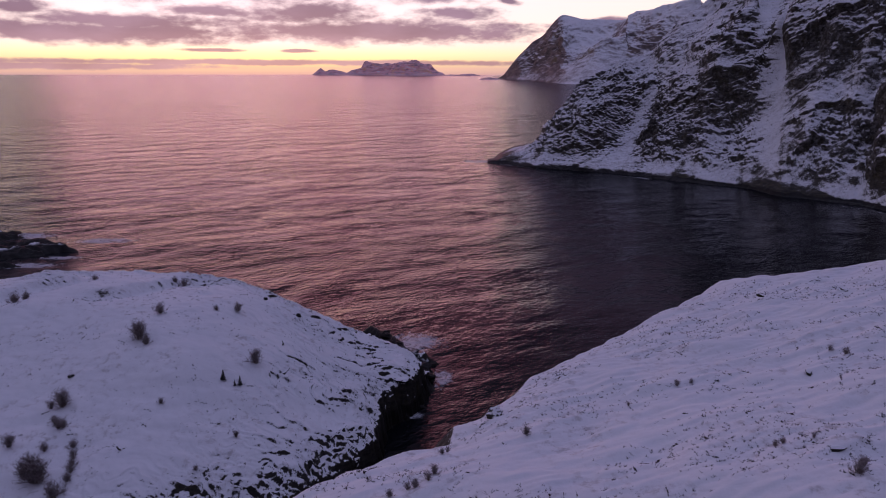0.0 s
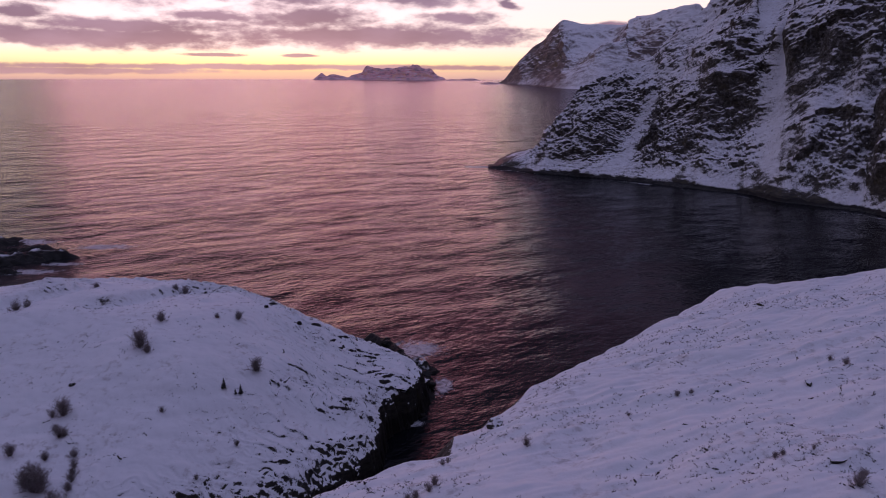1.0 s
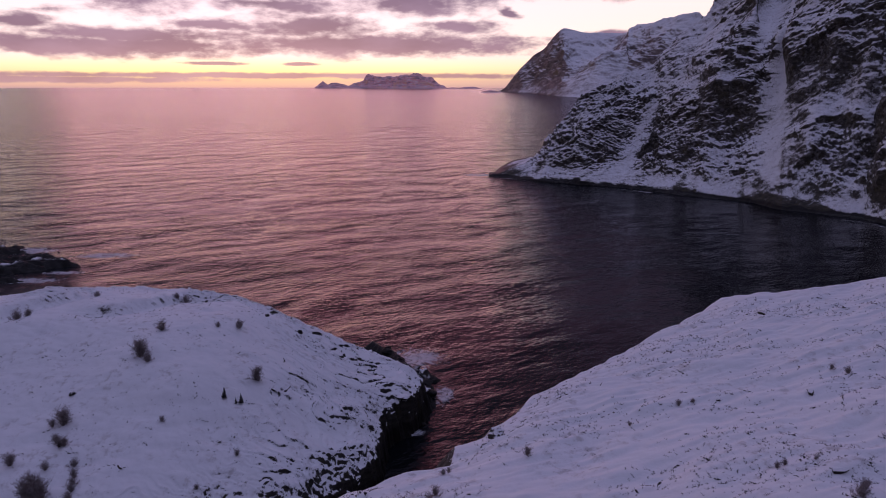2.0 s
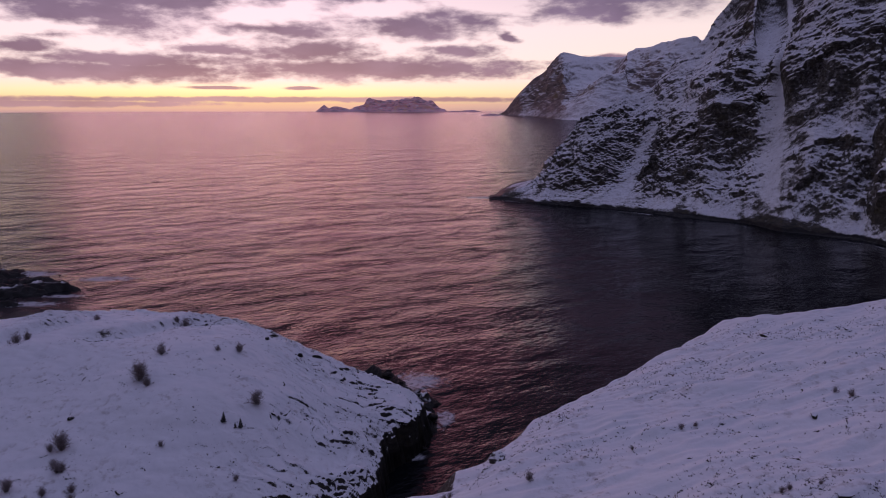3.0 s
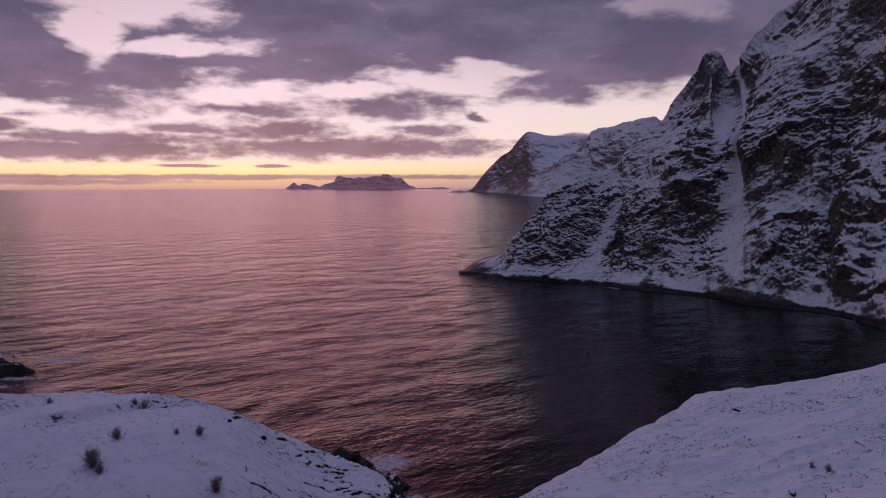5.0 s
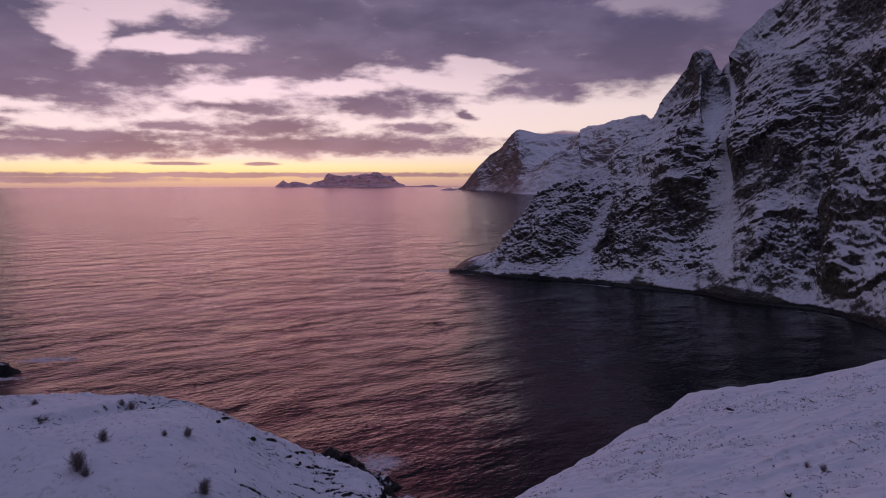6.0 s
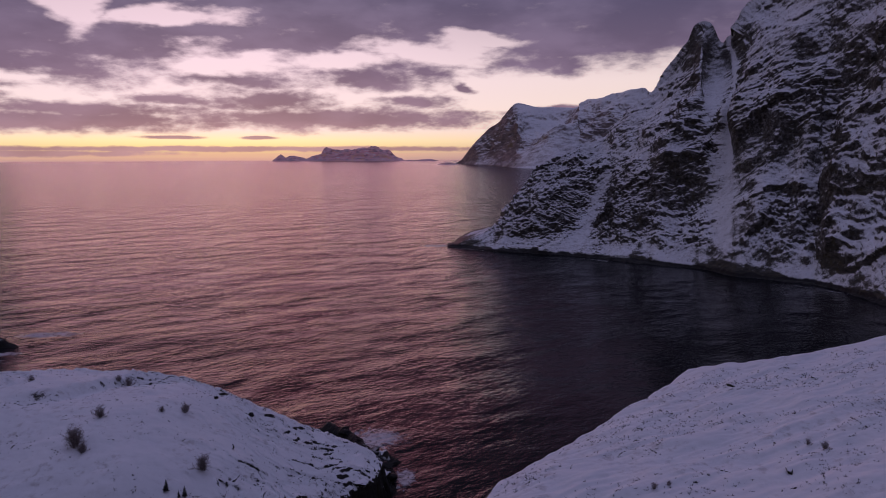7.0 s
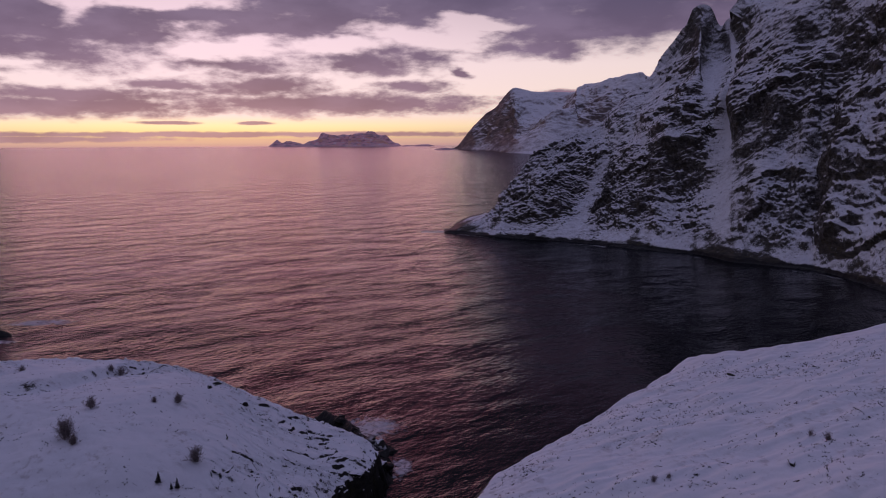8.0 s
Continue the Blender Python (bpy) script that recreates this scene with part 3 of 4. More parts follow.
# Snow drifts (+) and bare buttresses (-) on the face: bearing, height, half width in degrees, half height, amount.
DRIFTS = (
    (21.6, 62, 1.1, 12, -0.22), (22.2, 36, 1.2, 12, -0.22), (20.4, 22, 1.6, 8, -0.2), (22.7, 104, 0.9, 8, -0.25), (23.5, 88, 0.35, 15, -0.35), (22.5, 88, 0.4, 16, -0.25), (24.9, 84, 0.4, 16, -0.32), (26.9, 72, 1.7, 26, 0.17), (18.6, 8, 0.9, 5, -0.32), (16.7, 17, 0.7, 5, -0.25), (18.0, 54, 0.9, 5, -0.25),
    (33.8, 122, 1.5, 14, -0.50), (31.5, 70, 3.0, 7, -0.25), (28.4, 52, 1.6, 10, -0.15), (28.8, 108, 2.0, 16, 0.22), (33.8, 9, 1.8, 9, 0.35), (33.6, 98, 1.6, 5, 0.30), (19.6, 72, 1.0, 9, 0.22), (17.3, 45, 0.6, 4, 0.30), (20.2, 4, 1.2, 3, 0.3),
)


def build_mountain():
    table = NEAR_MOUNTAIN
    first, v, b1 = flank(table[:24], 460, 900, 170.0, 0.6)
    second, v, b2 = flank(table[23:], 460, 140, 170.0, 0.6)
    p = np.concatenate([first, second[:, 1:]], axis=1)
    bearing = np.concatenate([b1, b2[1:]])[None, :]
    plain_side = np.concatenate([flank(table[:24], 460, 900, 170.0)[0], flank(table[23:], 460, 140, 170.0)[0][:, 1:]], axis=1)
    n = outward(plain_side)
    n = n * np.sign(np.sum(n * np.stack([-p[..., 0], -p[..., 1], 80 + 0 * p[..., 2]], -1), -1, keepdims=True))
    x, y, z = p[..., 0], p[..., 1], p[..., 2]
    side, deep = x * 0.8 - y * 0.6, x * 0.6 + y * 0.8
    # beds dip across the face, broken into steep steps with ledges between them
    warp = 7.0 * fbm(side / 30, z / 30, deep / 30, 3, 0.55, 49)
    dip, over = z * 0.80 - side * 0.60 + warp, z * 0.60 + side * 0.80 - warp
    size = np.clip(z / 22.0, 0.22, 1.0) * np.clip((bearing - 3.5) / 4.0, 0.2, 1.0)
    big = 12.0 * (ridged(side / 52, z / 95, deep / 60, 2, 0.5, 51) - 0.62) + 6.0 * fbm(side / 30, z / 34, deep / 30, 2, 0.5, 53)
    mid = 3.4 * (ridged(dip / 20, over / 40, deep / 26, 3, 0.5, 55) - 0.62)
    astray = bearing - (z - 35) * 0.035 + 1.5 * fbm(side / 24, z / 24, 5, 4, 0.55, 58)
    rib = sum(a * np.exp(-((astray - b) / w) ** 2) for b, w, a in ((11.3, 1.3, 0.6), (18.6, 1.3, 0.7), (20.8, 1.1, 1.0), (27.3, 1.2, 0.9), (30.0, 0.9, 0.5), (33.2, 1.3, 0.9), (14.8, 1.1, -0.7), (23.0, 1.0, -0.4), (31.4, 0.8, -0.5)))
    mid = mid + 5.0 * rib * ease(z, 2, 18) * ease(z, 110, 45) / np.maximum(size, 0.3)

    def beds(period, length, depth, seed):
        """Steps of tilted beds: a sharp broken edge, then a shelf that leans back to the next."""
        along = dip + 0.9 * period * fbm(over / length, dip / (1.6 * period), deep / 12, 4, 0.6, seed)
        s = along / period - np.floor(along / period)
        broken = ease(fbm(over / length + 7.7 * np.floor(along / period), dip / (2.2 * period), deep / 14, 3, 0.6, seed + 3), -0.08, 0.25)
        return (ease(s, 0.0, 0.20) - s + 0.4) * depth * broken

    small = beds(13.0, 17.0, 2.2, 161) + beds(5.1, 8.0, 0.85, 171) + beds(2.3, 4.0, 0.45, 181) + 1.6 * (ridged(dip / 8.5, over / 11, deep / 9, 4, 0.58, 61) - 0.62)
    fine = 0.75 * fbm(dip / 2.4, over / 4.0, deep / 3.2, 3, 0.62, 67) + 0.48 * fbm(side / 0.9, z / 0.9, deep / 0.9, 2, 0.6, 68)
    rugged = 0.40 + 0.60 * ease(fbm(side / 38, z / 26, 3, 3, 0.5, 69), -0.35, 0.30)
    rugged = np.maximum(rugged, ease(z, 52, 34) * ease(bearing, 22, 16) * 1.25)
    calm = (1 - 0.95 * np.exp(-((bearing - 23.35) / 0.8) ** 2) * ease(z, 45, 70))
    push = (big + mid * calm) * size + (small + fine) * calm * np.clip(size * 3.0 - 0.4, 0.12, 1.0) * rugged
    # the snow gully under the notch widens into a fan
    line = 24.15 + 0.55 * ease(z, 92, 55) + 0.25 * fbm(z / 14, 0, 0, 2, 0.5, 71)
    width = 0.17 + 0.80 * ease(z, 60, 34) + 0.35 * ease(z, 30, 5)
    cut = np.exp(-((bearing - line) / width) ** 2) * ease(z, 3, 12)
    push = big * size * (1 - 0.6 * cut) + (push - big * size) * (1 - 0.93 * cut) - 3.4 * cut * ease(z, 20, 50)
    line2 = 13.6 + z * 0.075
    cut2 = np.exp(-((bearing - line2) / 0.8) ** 2) * ease(z, 3, 8) * ease(z, 48, 30)
    push = push * (1 - 0.7 * cut2) - 1.5 * cut2
    push = push * (1 - 0.40 * np.exp(-((bearing - 22.9) / 1.5) ** 2) * ease(v, 0.72, 0.95))
    p = p + n * push[..., None] * ease(v, 1.9, 1.1)[..., None]
    # where snow gathers and where the wind and the steepness keep the rock bare
    wb, wz = bearing + 0.9 * fbm(side / 20, z / 20, 6, 4, 0.6, 76), z + 9.0 * fbm(side / 22, z / 22, 9, 4, 0.6, 77)
    deposit = (0.34 - 0.14 * ease(z, 50, 25)) * cut + 0.12 * cut2 - 0.46 * np.exp(-np.maximum(z, 0) / 8.0) * ease(fbm(side / 11, z / 7, 8, 3, 0.55, 79), -0.25, 0.15)
    for b, h, wide, tall, much in DRIFTS:
        u, w = (wb - b) / wide, (wz - h) / tall
        deposit = deposit + 0.65 * much * np.exp(-(u - 0.5 * w) ** 2 - w ** 2)
    deposit = deposit + 0.20 * fbm(side / 9, z / 30, 4, 3, 0.55, 78)
    deposit = deposit - 0.30 * ease(bearing, 7.0, 4.5)
    gen = np.random.default_rng(3)
    rows, cols = gen.integers(20, 440, 9000), gen.integers(60, 890, 9000)
    ok = (p[rows, cols, 2] > 12) & (fbm(side[rows, cols] / 16, z[rows, cols] / 16, 2, 3, 0.5, 95) + 0.25 * gen.random(9000) > 0.1) & (cut[rows, cols] < 0.2)
    verts, faces = [], []
    for root, tall in zip(p[rows[ok], cols[ok]][:1300], gen.uniform(0.4, 1.2, 9000)):
        for _ in range(6):
            turn, lean, o = gen.uniform(0, 6.28), gen.uniform(0.05, 0.45) * tall, len(verts)
            c, d = math.cos(turn), math.sin(turn)
            verts += [(root[0] - d * 0.07, root[1] + c * 0.07, root[2] - 0.3), (root[0] + d * 0.07, root[1] - c * 0.07, root[2] - 0.3), (root[0] + c * lean, root[1] + d * lean, root[2] + tall * gen.uniform(0.6, 1.0))]
            faces.append((o, o + 1, o + 2))
    tagged(new("scrub", mesh_from("scrub", verts, faces, MAT_BARK)), "sparse leafless birch scrub on the snowy mountainside", "scrub", kind="stuff")
    mountain = sheet("mountain", p, MAT_CLIFF)
    mountain.data.attributes.new("deposit", "FLOAT", "POINT").data.foreach_set("value", deposit.reshape(-1).astype(np.float32))
    return tagged(mountain, "steep snow-dusted dark rock mountain rising from the sea", "mountain", kind="structure")


build_mountain()

FAR_MOUNTAIN = (
    (4.3, 3300, 3320, 2), (4.75, 3150, 3190, 14), (5.8, 2900, 3150, 92), (6.8, 2700, 3100, 145), (7.8, 2500, 3050, 183), (8.6, 2350, 3000, 225), (9.1, 2280, 3000, 249), (9.6, 2230, 3000, 244), (10.4, 2180, 3000, 236),
    (12.2, 2100, 2950, 228), (14.1, 2080, 2900, 222), (16.2, 2050, 2750, 242), (17.3, 2050, 2700, 250), (17.9, 2040, 2680, 254), (19.0, 2030, 2650, 238), (22.0, 2000, 2600, 225), (27.0, 1950, 2500, 200))


def build_far_mountain():
    p, v, bearing = flank(FAR_MOUNTAIN, 220, 460, 900.0)
    n = outward(p)
    n = n * np.sign(np.sum(n * np.stack([-p[..., 0], -p[..., 1], 800 + 0 * p[..., 2]], -1), -1, keepdims=True))
    x, y, z = p[..., 0], p[..., 1], p[..., 2]
    size = np.clip(z / 90.0, 0.05, 1.0) * np.clip((bearing - 4.2) / 2.0, 0.1, 1.0)[None, :]
    push = 90 * (ridged(x / 330, y / 620, z / 420, 3, 0.5, 81) - 0.62) + 32 * (ridged(x / 120, y / 160, z / 90, 4, 0.55, 85) - 0.62) + 5 * fbm(x / 24, y / 30, z / 20, 3, 0.6, 88)
    crest = (bearing[None, :] - 8.8) * 42 + 25 * fbm(x / 150, y / 200, 1, 3, 0.5, 87)
    push = push + 55 * ease(crest - z, -40, 60) * ease(bearing, 8.0, 10.0)[None, :] - 30
    p = p + n * (push * size * ease(v, 1.05, 0.8))[..., None] + np.stack([0 * z, 0 * z, 6 * size * fbm(x / 60, y / 60, 0, 3, 0.5, 89)], -1)
    b = bearing[None, :] + 0.5 * fbm(x / 90, y / 120, z / 60, 3, 0.55, 86)
    deposit = 0.30 * np.exp(-((b - 11.2) / 1.7) ** 2 - ((z - 150) / 45) ** 2) - 0.30 * np.exp(-((b - 7.9 - z / 130) / 0.9) ** 2 - ((z - 70) / 90) ** 2)
    deposit = deposit - 0.06 * ease(crest - z, 0, 40) * ease(b, 9, 11) + 0.36 * ease(z, 130, 195) * ease(b, 12.5, 15)
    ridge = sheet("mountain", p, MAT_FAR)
    ridge.data.attributes.new("deposit", "FLOAT", "POINT").data.foreach_set("value", deposit.reshape(-1).astype(np.float32))
    return tagged(ridge, "distant snowy mountain ridge falling into the sea", "mountain", kind="structure")


build_far_mountain()


def island(label, columns, seed):
    """A far island: bearing, range, height of its skyline."""
    table = np.array([(b, r, r + 60 + h * 0.9, h) for b, r, h in columns])
    p, v, bearing = flank(table, 60, 520, 160.0)
    x, y, z = p[..., 0], p[..., 1], p[..., 2]
    size = np.clip(z / 40.0, 0.0, 1.0)
    p[..., 2] = z + size * (13 * fbm(x / 40, y / 60, 0, 4, 0.6, seed)) * ease(v, 1.6, 1.0)
    p[..., 1] = y - size * 26 * (ridged(x / 60, z / 90, 0, 4, 0.55, seed + 5) - 0.6)
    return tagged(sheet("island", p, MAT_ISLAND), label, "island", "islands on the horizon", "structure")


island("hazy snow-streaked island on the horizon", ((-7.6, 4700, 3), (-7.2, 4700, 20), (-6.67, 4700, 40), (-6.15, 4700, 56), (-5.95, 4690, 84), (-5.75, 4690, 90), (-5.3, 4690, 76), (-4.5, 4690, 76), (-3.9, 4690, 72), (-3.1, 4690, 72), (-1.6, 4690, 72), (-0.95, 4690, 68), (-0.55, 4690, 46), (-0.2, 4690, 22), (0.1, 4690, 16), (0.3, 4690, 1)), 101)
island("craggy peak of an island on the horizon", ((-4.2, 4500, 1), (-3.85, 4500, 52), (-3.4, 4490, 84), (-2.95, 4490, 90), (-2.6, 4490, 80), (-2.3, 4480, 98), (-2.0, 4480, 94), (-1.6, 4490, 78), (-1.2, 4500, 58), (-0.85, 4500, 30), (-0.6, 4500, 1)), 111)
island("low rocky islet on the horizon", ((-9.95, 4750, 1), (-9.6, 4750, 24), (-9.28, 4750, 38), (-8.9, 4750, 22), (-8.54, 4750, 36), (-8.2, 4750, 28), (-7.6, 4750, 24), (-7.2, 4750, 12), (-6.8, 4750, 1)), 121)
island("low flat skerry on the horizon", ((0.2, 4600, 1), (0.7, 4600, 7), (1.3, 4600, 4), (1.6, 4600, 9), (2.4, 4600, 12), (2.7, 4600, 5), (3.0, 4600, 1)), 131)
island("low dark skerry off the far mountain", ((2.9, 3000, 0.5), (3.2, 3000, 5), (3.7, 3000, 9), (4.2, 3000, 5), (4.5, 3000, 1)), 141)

# ---------------------------------------------------------------- skerry off the point


def build_skerry():
    x, y = np.meshgrid(np.arange(-175, -78, 0.3), np.arange(148, 205, 0.3))
    hump = lambda cx, cy, wx, wy, high: high * np.exp(-((x - cx) / wx) ** 2 - ((y - cy) / wy) ** 2)
    rock = hump(-97, 165, 5.5, 4.0, 2.9) + hump(-100, 173, 5.0, 2.6, 2.8) + hump(-90, 166, 5.5, 1.6, 1.7) + hump(-104, 160, 8.0, 3.5, 2.2)
    shelf = hump(-124, 181, 13.0, 6.0, 3.9) + hump(-112, 169, 6.0, 6.0, 2.0) + hump(-96, 152, 9.0, 1.6, 1.7)
    z = rock + shelf - 1.5 + 3.6 * (ridged(x / 6, y / 4, 0, 4, 0.66, 151) - 0.6) + 0.5 * fbm(x / 2, y / 1.6, 0, 3, 0.6, 155)
    return tagged(sheet("skerry", np.stack([x, y, z], -1), MAT_SKERRY), "wet dark rock skerry with snow and foam around it", "rock", kind="structure")


build_skerry()

# ---------------------------------------------------------------- plants and stones


def part(name, mesh, parent, label=""):
    ob = new(name, mesh)
    ob.parent = parent
    return tagged(ob, label)


def tube(verts, faces, path, r0, r1):
    """A three-sided tapering branch along a path of points."""
    start = len(verts)
    for k, p in enumerate(path):
        r = r0 + (r1 - r0) * k / (len(path) - 1)
        ahead = (path[min(k + 1, len(path) - 1)] - path[max(k - 1, 0)]).normalized()
        a = ahead.orthogonal().normalized()
        b = ahead.cross(a)
        for m in range(3):
            w = 2 * math.pi * m / 3
            verts.append(p + r * (math.cos(w) * a + math.sin(w) * b))
        if k:
            o = start + 3 * (k - 1)
            for m in range(3):
                faces.append((o + m, o + (m + 1) % 3, o + 3 + (m + 1) % 3, o + 3 + m))


def grow(rng, start, way, length, steps, wander, lift):
    path, p, d = [start], start.copy(), way.normalized()
    for _ in range(steps):
        d = (d + Vector((rng.gauss(0, wander), rng.gauss(0, wander), rng.gauss(0, wander) + lift))).normalized()
        p = p + d * (length / steps)
        path.append(p.copy())
    return path


def shrub(seed, height, spread, stems):
    """A leafless shrub: stems that fork from the ground, and a haze of twigs."""
    rng = random.Random(seed)
    wood, wood_faces, fine, fine_faces = [], [], [], []
    for _ in range(stems):
        turn, out = rng.uniform(0, 2 * math.pi), abs(rng.gauss(0, 0.45)) * spread
        base = Vector((rng.gauss(0, 0.12) * spread, rng.gauss(0, 0.12) * spread, -0.05))
        stem = grow(rng, base, Vector((math.cos(turn) * out, math.sin(turn) * out, 1.0)), height * rng.uniform(0.7, 1.05) / (1 + 0.75 * out), 5, 0.16, 0.02)
        tube(wood, wood_faces, stem, 0.018 * height, 0.006 * height)
        for _ in range(5):
            at = rng.randint(1, 5)
            turn = rng.uniform(0, 2 * math.pi)
            bough = grow(rng, stem[at], Vector((math.cos(turn), math.sin(turn), rng.uniform(0.1, 1.0))), height * rng.uniform(0.2, 0.40), 3, 0.24, 0.04)
            tube(wood, wood_faces, bough, 0.009 * height, 0.004 * height)
            for _ in range(9):
                turn = rng.uniform(0, 2 * math.pi)
                twig = grow(rng, bough[rng.randint(1, 3)], Vector((math.cos(turn), math.sin(turn), rng.uniform(0.2, 1.4))), height * rng.uniform(0.10, 0.24), 2, 0.25, 0.05)
                tube(fine, fine_faces, twig, 0.0055 * height, 0.0025 * height)
    return mesh_from("stems", wood, wood_faces, MAT_BARK), mesh_from("twigs", fine, fine_faces, MAT_TWIG)


def on_ground(x, y, sink=0.0):
    return float(ground_height(np.array([x]), np.array([y]))[0]) - sink


SHRUBS = [shrub(1, 1.0, 0.62, 26), shrub(2, 1.0, 0.45, 20), shrub(3, 1.0, 0.95, 26)]


def place_shrub(x, y, high, kind, label, turn):
    ob = new("shrub")
    ob.matrix_basis = pose(x, y, on_ground(x, y), 0, 0, turn)
    ob.scale = (high * 0.88, high * 0.88, high * 0.88)
    tagged(part("branchwork", SHRUBS[kind][0], ob), kind="stuff")
    tagged(part("twig_mass", SHRUBS[kind][1], ob, "fine grey-brown bare twigs"), kind="stuff")
    return tagged(ob, label, "shrub", "shrubs on the point")


def stone(seed, mat=None):
    """A broken boulder with flat faces and rounded edges."""
    rng = random.Random(seed)
    bm = bmesh.new()
    bmesh.ops.create_icosphere(bm, subdivisions=4, radius=0.5)
    cuts = [(Vector((rng.gauss(0, 1), rng.gauss(0, 1), rng.gauss(0, 0.8))).normalized(), rng.uniform(0.24, 0.42)) for _ in range(11)]
    for v in bm.verts:
        for way, far in cuts:
            over = v.co.dot(way) - far
            if over > 0:
                v.co -= way * over * 0.92
        v.co += v.co.normalized() * 0.05 * noise.fractal(v.co * 5 + Vector((seed, 0, 0)), 0.7, 2.0, 4)
    mesh = bpy.data.meshes.new("boulder")
    bm.to_mesh(mesh)
    bm.free()
    mesh.materials.append(mat or MAT_GROUND)
    mesh.polygons.foreach_set("use_smooth", [True] * len(mesh.polygons))
    return mesh


# the shrubs on the point: x, y, height, kind, turn
for x, y, high, kind, turn in ((-34.9, 77.1, 2.5, 0, 10), (-33.7, 76.1, 1.3, 2, 65), (-34.6, 83.0, 1.5, 2, 80), (-26.1, 86.5, 1.25, 2, 200), (-28.4, 85.4, 0.8, 2, 40), (-21.3, 76.1, 1.9, 0, 120),
                              (-36.6, 97.3, 1.4, 2, 300), (-38.0, 97.6, 1.0, 2, 20), (-48.9, 96.6, 1.1, 2, 20), (-54.3, 85.9, 1.5, 2, 150), (-53.5, 87.1, 1.2, 2, 190), (-38.9, 66.8, 2.1, 0, 30), (-40.0, 66.5, 1.1, 1, 75),
                              (-37.1, 57.2, 2.9, 0, 210), (-37.9, 57.4, 2.2, 1, 240), (-36.4, 57.0, 2.3, 0, 120), (-34.2, 55.3, 1.8, 2, 330), (-37.8, 60.7, 1.1, 1, 15), (-41.4, 61.1, 1.6, 1, 95), (-29.0, 67.3, 0.7, 2, 260)):
    place_shrub(x, y, high, kind, "leafless grey-brown shrub standing in deep snow", turn)
for x, y, high, kind, turn in ((-37.9, 63.7, 1.4, 1, 5), (-38.7, 64.7, 0.9, 2, 50), (-37.5, 63.9, 1.1, 2, 90), (-35.5, 61.5, 1.0, 2, 140), (-34.6, 59.8, 1.1, 1, 230), (-34.3, 58.9, 0.9, 2, 290), (-34.0, 58.0, 1.1, 1, 350), (-33.8, 57.0, 1.0, 2, 30), (-20.6, 64.6, 0.8, 1, 70), (-23.1, 59.6, 0.7, 1, 110)):
    place_shrub(x, y, high, kind, "low frosted shrub with thin twigs in the snow", turn)
for x, y, high, kind, turn in ((33.0, 53.1, 0.7, 2, 0), (18.6, 50.7, 0.6, 1, 60), (19.8, 51.0, 0.4, 2, 130), (14.3, 48.6, 0.4, 1, 35), (6.2, 45.4, 0.75, 2, 200), (-0.3, 40.7, 0.75, 2, 250), (-0.7, 40.1, 0.7, 1, 10), (-1.5, 39.7, 0.7, 2, 20),
                              (-2.0, 39.6, 0.65, 1, 300), (-3.1, 38.8, 0.6, 2, 45), (0.6, 45.0, 0.55, 1, 170), (0.2, 44.4, 0.5, 2, 70), (23.4, 34.5, 0.9, 2, 85), (23.9, 35.1, 0.7, 2, 185), (24.6, 35.9, 0.65, 1, 15), (21.0, 39.2, 0.55, 1, 110), (21.5, 39.3, 0.5, 1, 320), (32.2, 54.1, 0.5, 2, 240), (23.4, 39.3, 0.35, 1, 75)):
    tagged(place_shrub(x, y, high, kind, "small brown heath bush on the snowy hill", turn), group="bushes on the hill")


def juniper(x, y, high, turn):
    """A young juniper: a stem and tiers of short needled sprays."""
    rng = random.Random(int(turn) + 7)
    ob = new("juniper")
    ob.matrix_basis = pose(x, y, on_ground(x, y), 0, 0, turn)
    verts, faces = [], []
    tube(verts, faces, [Vector((0, 0, -0.1)), Vector((0.02, 0, high * 0.5)), Vector((0, 0.02, high))], 0.05, 0.01)
    part("stem", mesh_from("stem", verts, faces, MAT_BARK), ob)
    verts, faces = [], []
    for k in range(150):
        h = rng.uniform(0.05, 0.98) ** 1.2
        a, reach = rng.uniform(0, 2 * math.pi), high * 0.34 * (1.05 - h) * rng.uniform(0.6, 1.1)
        root = Vector((0, 0, h * high))
        tip = root + Vector((math.cos(a) * reach, math.sin(a) * reach, rng.uniform(-0.02, 0.12) * high))
        side = (tip - root).cross(Vector((0, 0, 1))).normalized() * 0.035 * high
        lift = Vector((0, 0, 0.02 * high))
        o = len(verts)
        verts += [root, root.lerp(tip, 0.6) + side + lift, tip, root.lerp(tip, 0.6) - side + lift, root.lerp(tip, 0.6) - lift * 2]
        faces += [(o, o + 1, o + 2), (o, o + 2, o + 3), (o, o + 4, o + 1), (o + 4, o + 2, o + 1), (o, o + 3, o + 4), (o + 3, o + 2, o + 4)]
    part("foliage", mesh_from("foliage", verts, faces, MAT_NEEDLE), ob, "dark green needles dusted with snow")
    return tagged(ob, "small dark juniper sapling in the snow", "juniper", "junipers on the point")


juniper(-23.8, 71.8, 1.2, 20)
juniper(-22.0, 71.8, 1.1, 130)
juniper(-22.5, 71.5, 0.7, 250)

# stones: loose blocks on the shelf round the point and a few on the snow
STONES = [stone(k, MAT_SKERRY if k < 4 else MAT_GROUND) for k in range(8)]


def place_stone(x, y, kind, size, label, group, rng, sink=0.35):
    ob = new("boulder", STONES[kind])
    ob.matrix_basis = pose(x, y, on_ground(x, y) + size[2] * (0.5 - sink), rng.uniform(-14, 14), rng.uniform(-14, 14), rng.uniform(0, 360))
    ob.scale = size
    return tagged(ob, label, "rock", group)


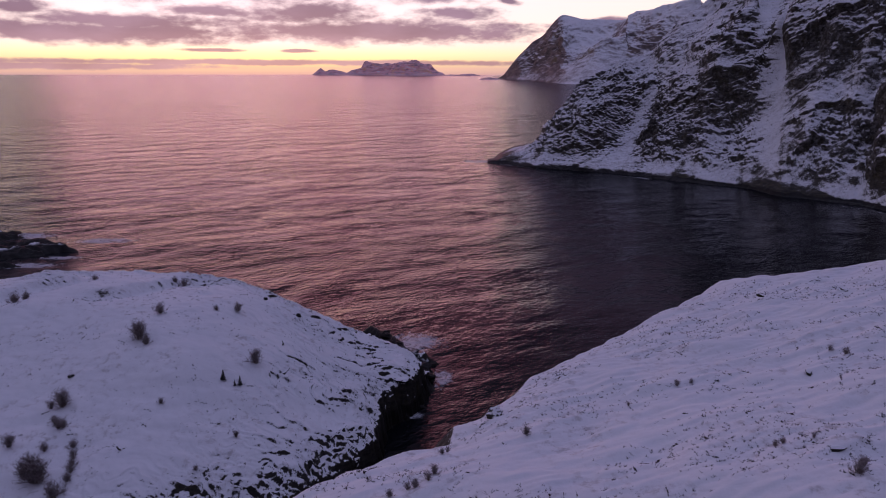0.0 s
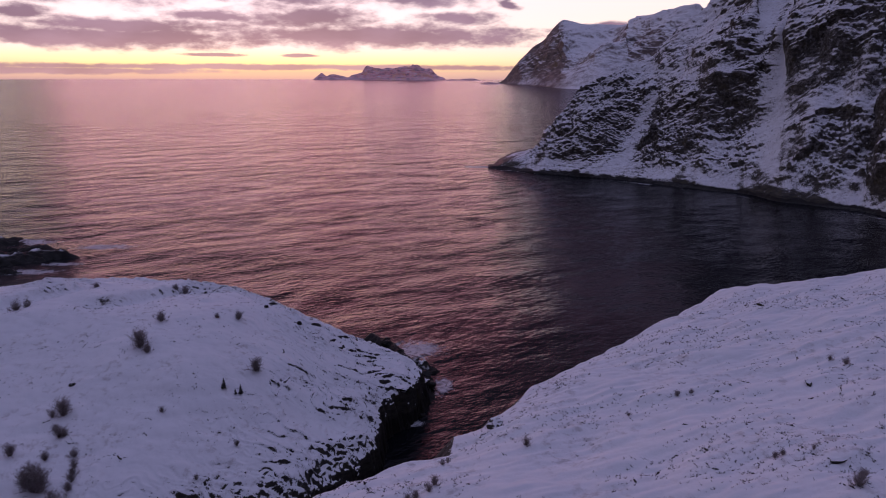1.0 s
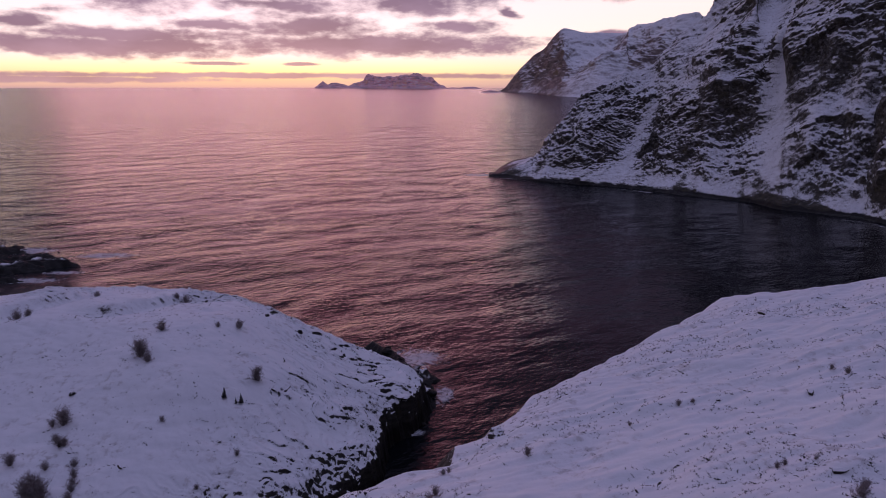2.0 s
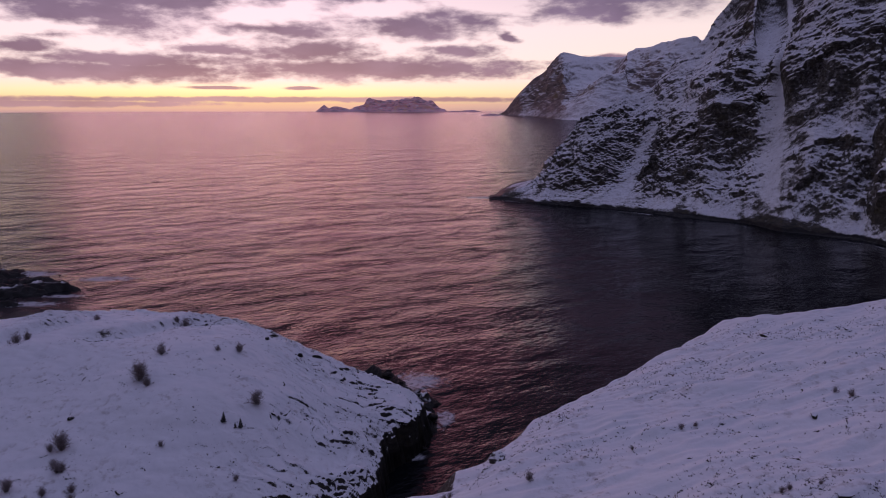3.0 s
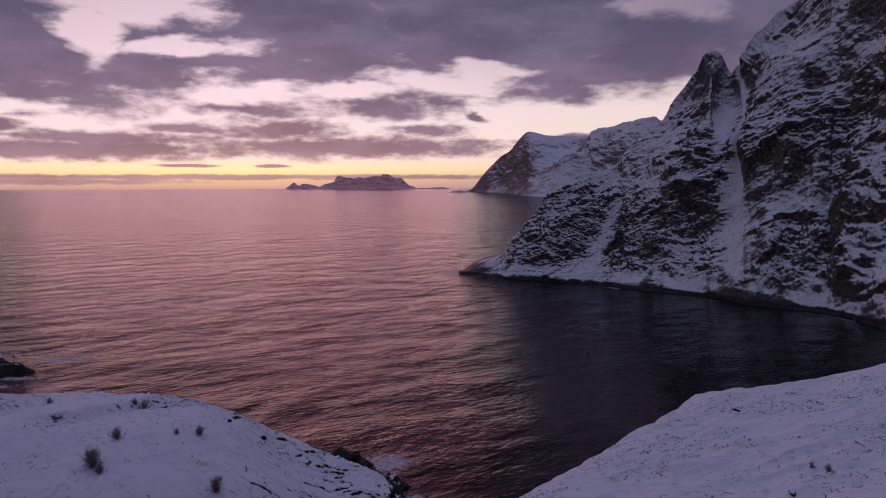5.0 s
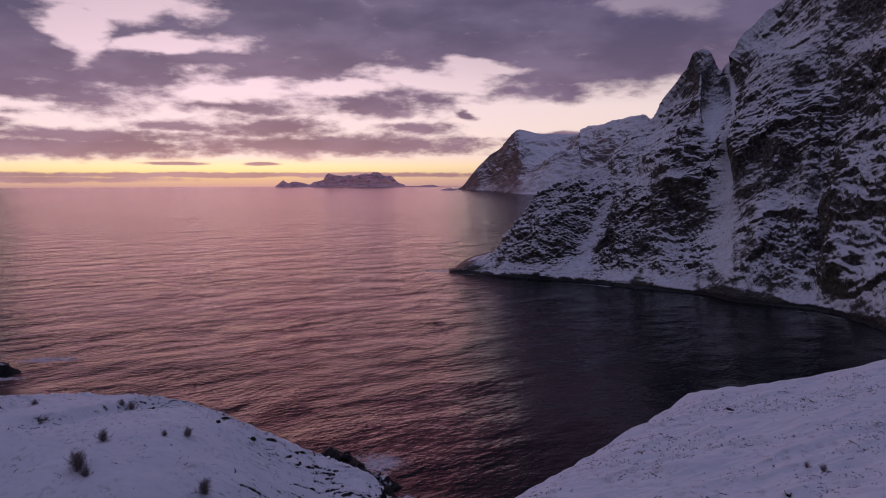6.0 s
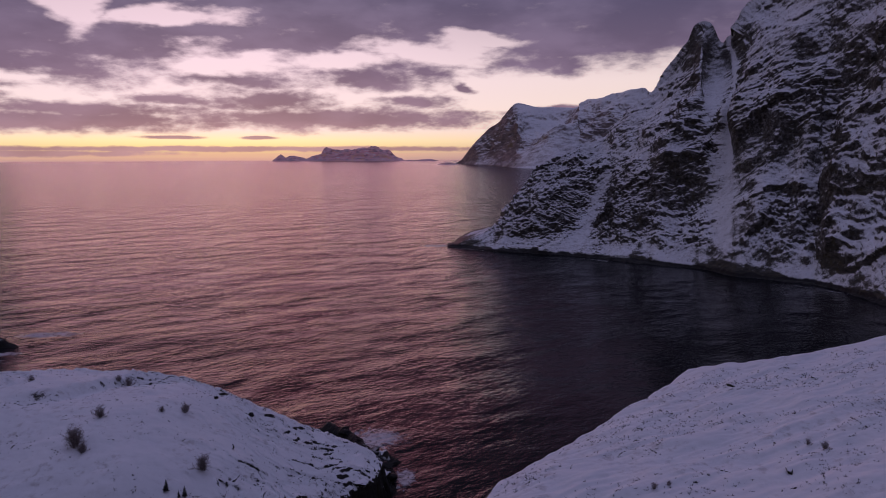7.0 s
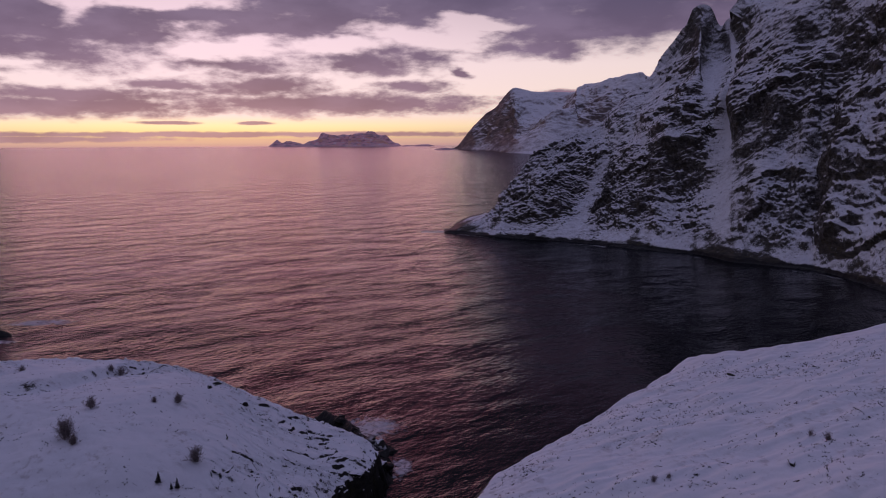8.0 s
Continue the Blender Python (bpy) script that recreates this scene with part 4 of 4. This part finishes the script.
rng = random.Random(12)
shore = [(-10.5, 109.5), (-8.0, 106.5), (-5.5, 101.0), (-3.6, 97.0), (-2.0, 93.0), (-1.8, 88.0), (-3.4, 83.4), (-5.4, 79.8), (-6.0, 74.5), (-6.0, 70.5), (-8.6, 65.5), (-12.0, 61.0)]
for (ax, ay), (bx, by) in zip(shore, shore[1:]):
    for k in range(4 if ay > 90 else 1):
        t, s = rng.random(), rng.uniform(0.7, 2.0)
        place_stone(ax + (bx - ax) * t + rng.uniform(-0.9, 1.1), ay + (by - ay) * t + rng.uniform(-0.8, 1.0), rng.randrange(4), (s * rng.uniform(0.9, 1.7), s, s * rng.uniform(0.4, 0.75)), "wet black block of rock at the waterline", "blocks along the creek", rng)
for x, y, s in ((4.4, 50.0, (1.3, 1.7, 1.4)), (28.6, 50.4, (1.3, 0.55, 0.5)), (24.1, 37.7, (1.6, 0.45, 0.4)), (24.7, 37.2, (0.9, 0.4, 0.35)), (33.2, 69.8, (1.0, 0.6, 0.5)), (-40.1, 71.3, (1.1, 0.7, 0.6)), (-19.6, 91.7, (1.6, 1.0, 1.0)),
                (-24.1, 93.0, (1.3, 0.8, 0.7)), (-18.2, 76.4, (2.4, 0.5, 0.45)), (-19.4, 75.6, (1.6, 0.5, 0.4))):
    place_stone(x, y, rng.randrange(4, 8), s, "snow-capped grey boulder standing out of the snow", "boulders in the snow", rng, 0.45)


def tussocks(label, count, inside_of, seed, sizes):
    """Heather and dead grass that pokes through the snow: low dark clumps with blades."""
    rng = random.Random(seed)
    gen = np.random.default_rng(seed)
    (x0, x1), (y0, y1) = inside_of
    px, py = gen.uniform(x0, x1, count * 14), gen.uniform(y0, y1, count * 14)
    patchy = fbm(px * 0.16, py * 0.35, 3, 3, 0.6, seed) + 0.35 * fbm(px * 0.03, py * 0.03, 5, 2, 0.5, seed + 3)
    h = ground_height(px, py)
    gx, gy = (ground_height(px + 0.3, py) - h) / 0.3, (ground_height(px, py + 0.3) - h) / 0.3
    slope = np.hypot(gx, gy)
    chance = gen.random(len(px))
    keep = np.flatnonzero((patchy + 0.5 * (chance - 0.5) > 0.14) & (h > 3.0) & (slope < 0.9))[:count]
    verts, faces = [], []
    for k in keep:
        at = Vector((px[k], py[k], h[k]))
        size = sizes[0] + (sizes[1] - sizes[0]) * rng.random() ** 3.6
        turn = rng.gauss(0.2, 0.8)
        for _ in range(rng.choice((1, 1, 1, 2, 2, 3, 4))):
            turn += rng.gauss(0, 0.5)
            long_way, wide_way = Vector((math.cos(turn), math.sin(turn), 0)), Vector((-math.sin(turn), math.cos(turn), 0))
            reach, o = size * rng.uniform(0.5, 1.1), len(verts)
            sides = [rng.uniform(0.45, 1.2) for _ in range(6)]
            for m, r in enumerate(sides):
                w = 2 * math.pi * m / 6
                verts.append(at + long_way * (reach * r * math.cos(w)) + wide_way * (reach * 0.38 * r * math.sin(w)) - Vector((0, 0, 0.05)))
            verts.append(at + Vector((0, 0, reach * rng.uniform(0.12, 0.32))) + long_way * reach * rng.uniform(-0.5, 0.5))
            faces += [(o + m, o + (m + 1) % 6, o + 6) for m in range(6)]
            for _ in range(rng.randint(2, 5)):
                root = at + long_way * rng.uniform(-1, 1) * reach + wide_way * rng.uniform(-0.3, 0.3) * reach
                tip = root + Vector((rng.gauss(0, 0.09), rng.gauss(0, 0.09), rng.uniform(0.06, 0.26) * (0.5 + reach)))
                edge = Vector((rng.gauss(0, 1), rng.gauss(0, 1), 0)).normalized() * 0.014
                o = len(verts)
                verts += [root - edge, root + edge, tip]
                faces.append((o, o + 1, o + 2))
            step = long_way * reach * 1.5
            at = at + Vector((step.x, step.y, gx[k] * step.x + gy[k] * step.y))
    return tagged(new("heather", mesh_from("heather", verts, faces, MAT_GRASS)), label, "heather", kind="stuff")


tussocks("dark heather and dead grass poking through the hill's snow", 4400, ((-12, 62), (26, 82)), 5, (0.02, 0.27))
tussocks("dark heather poking through the snow of the point", 1300, ((-72, -2), (50, 108)), 9, (0.02, 0.34))
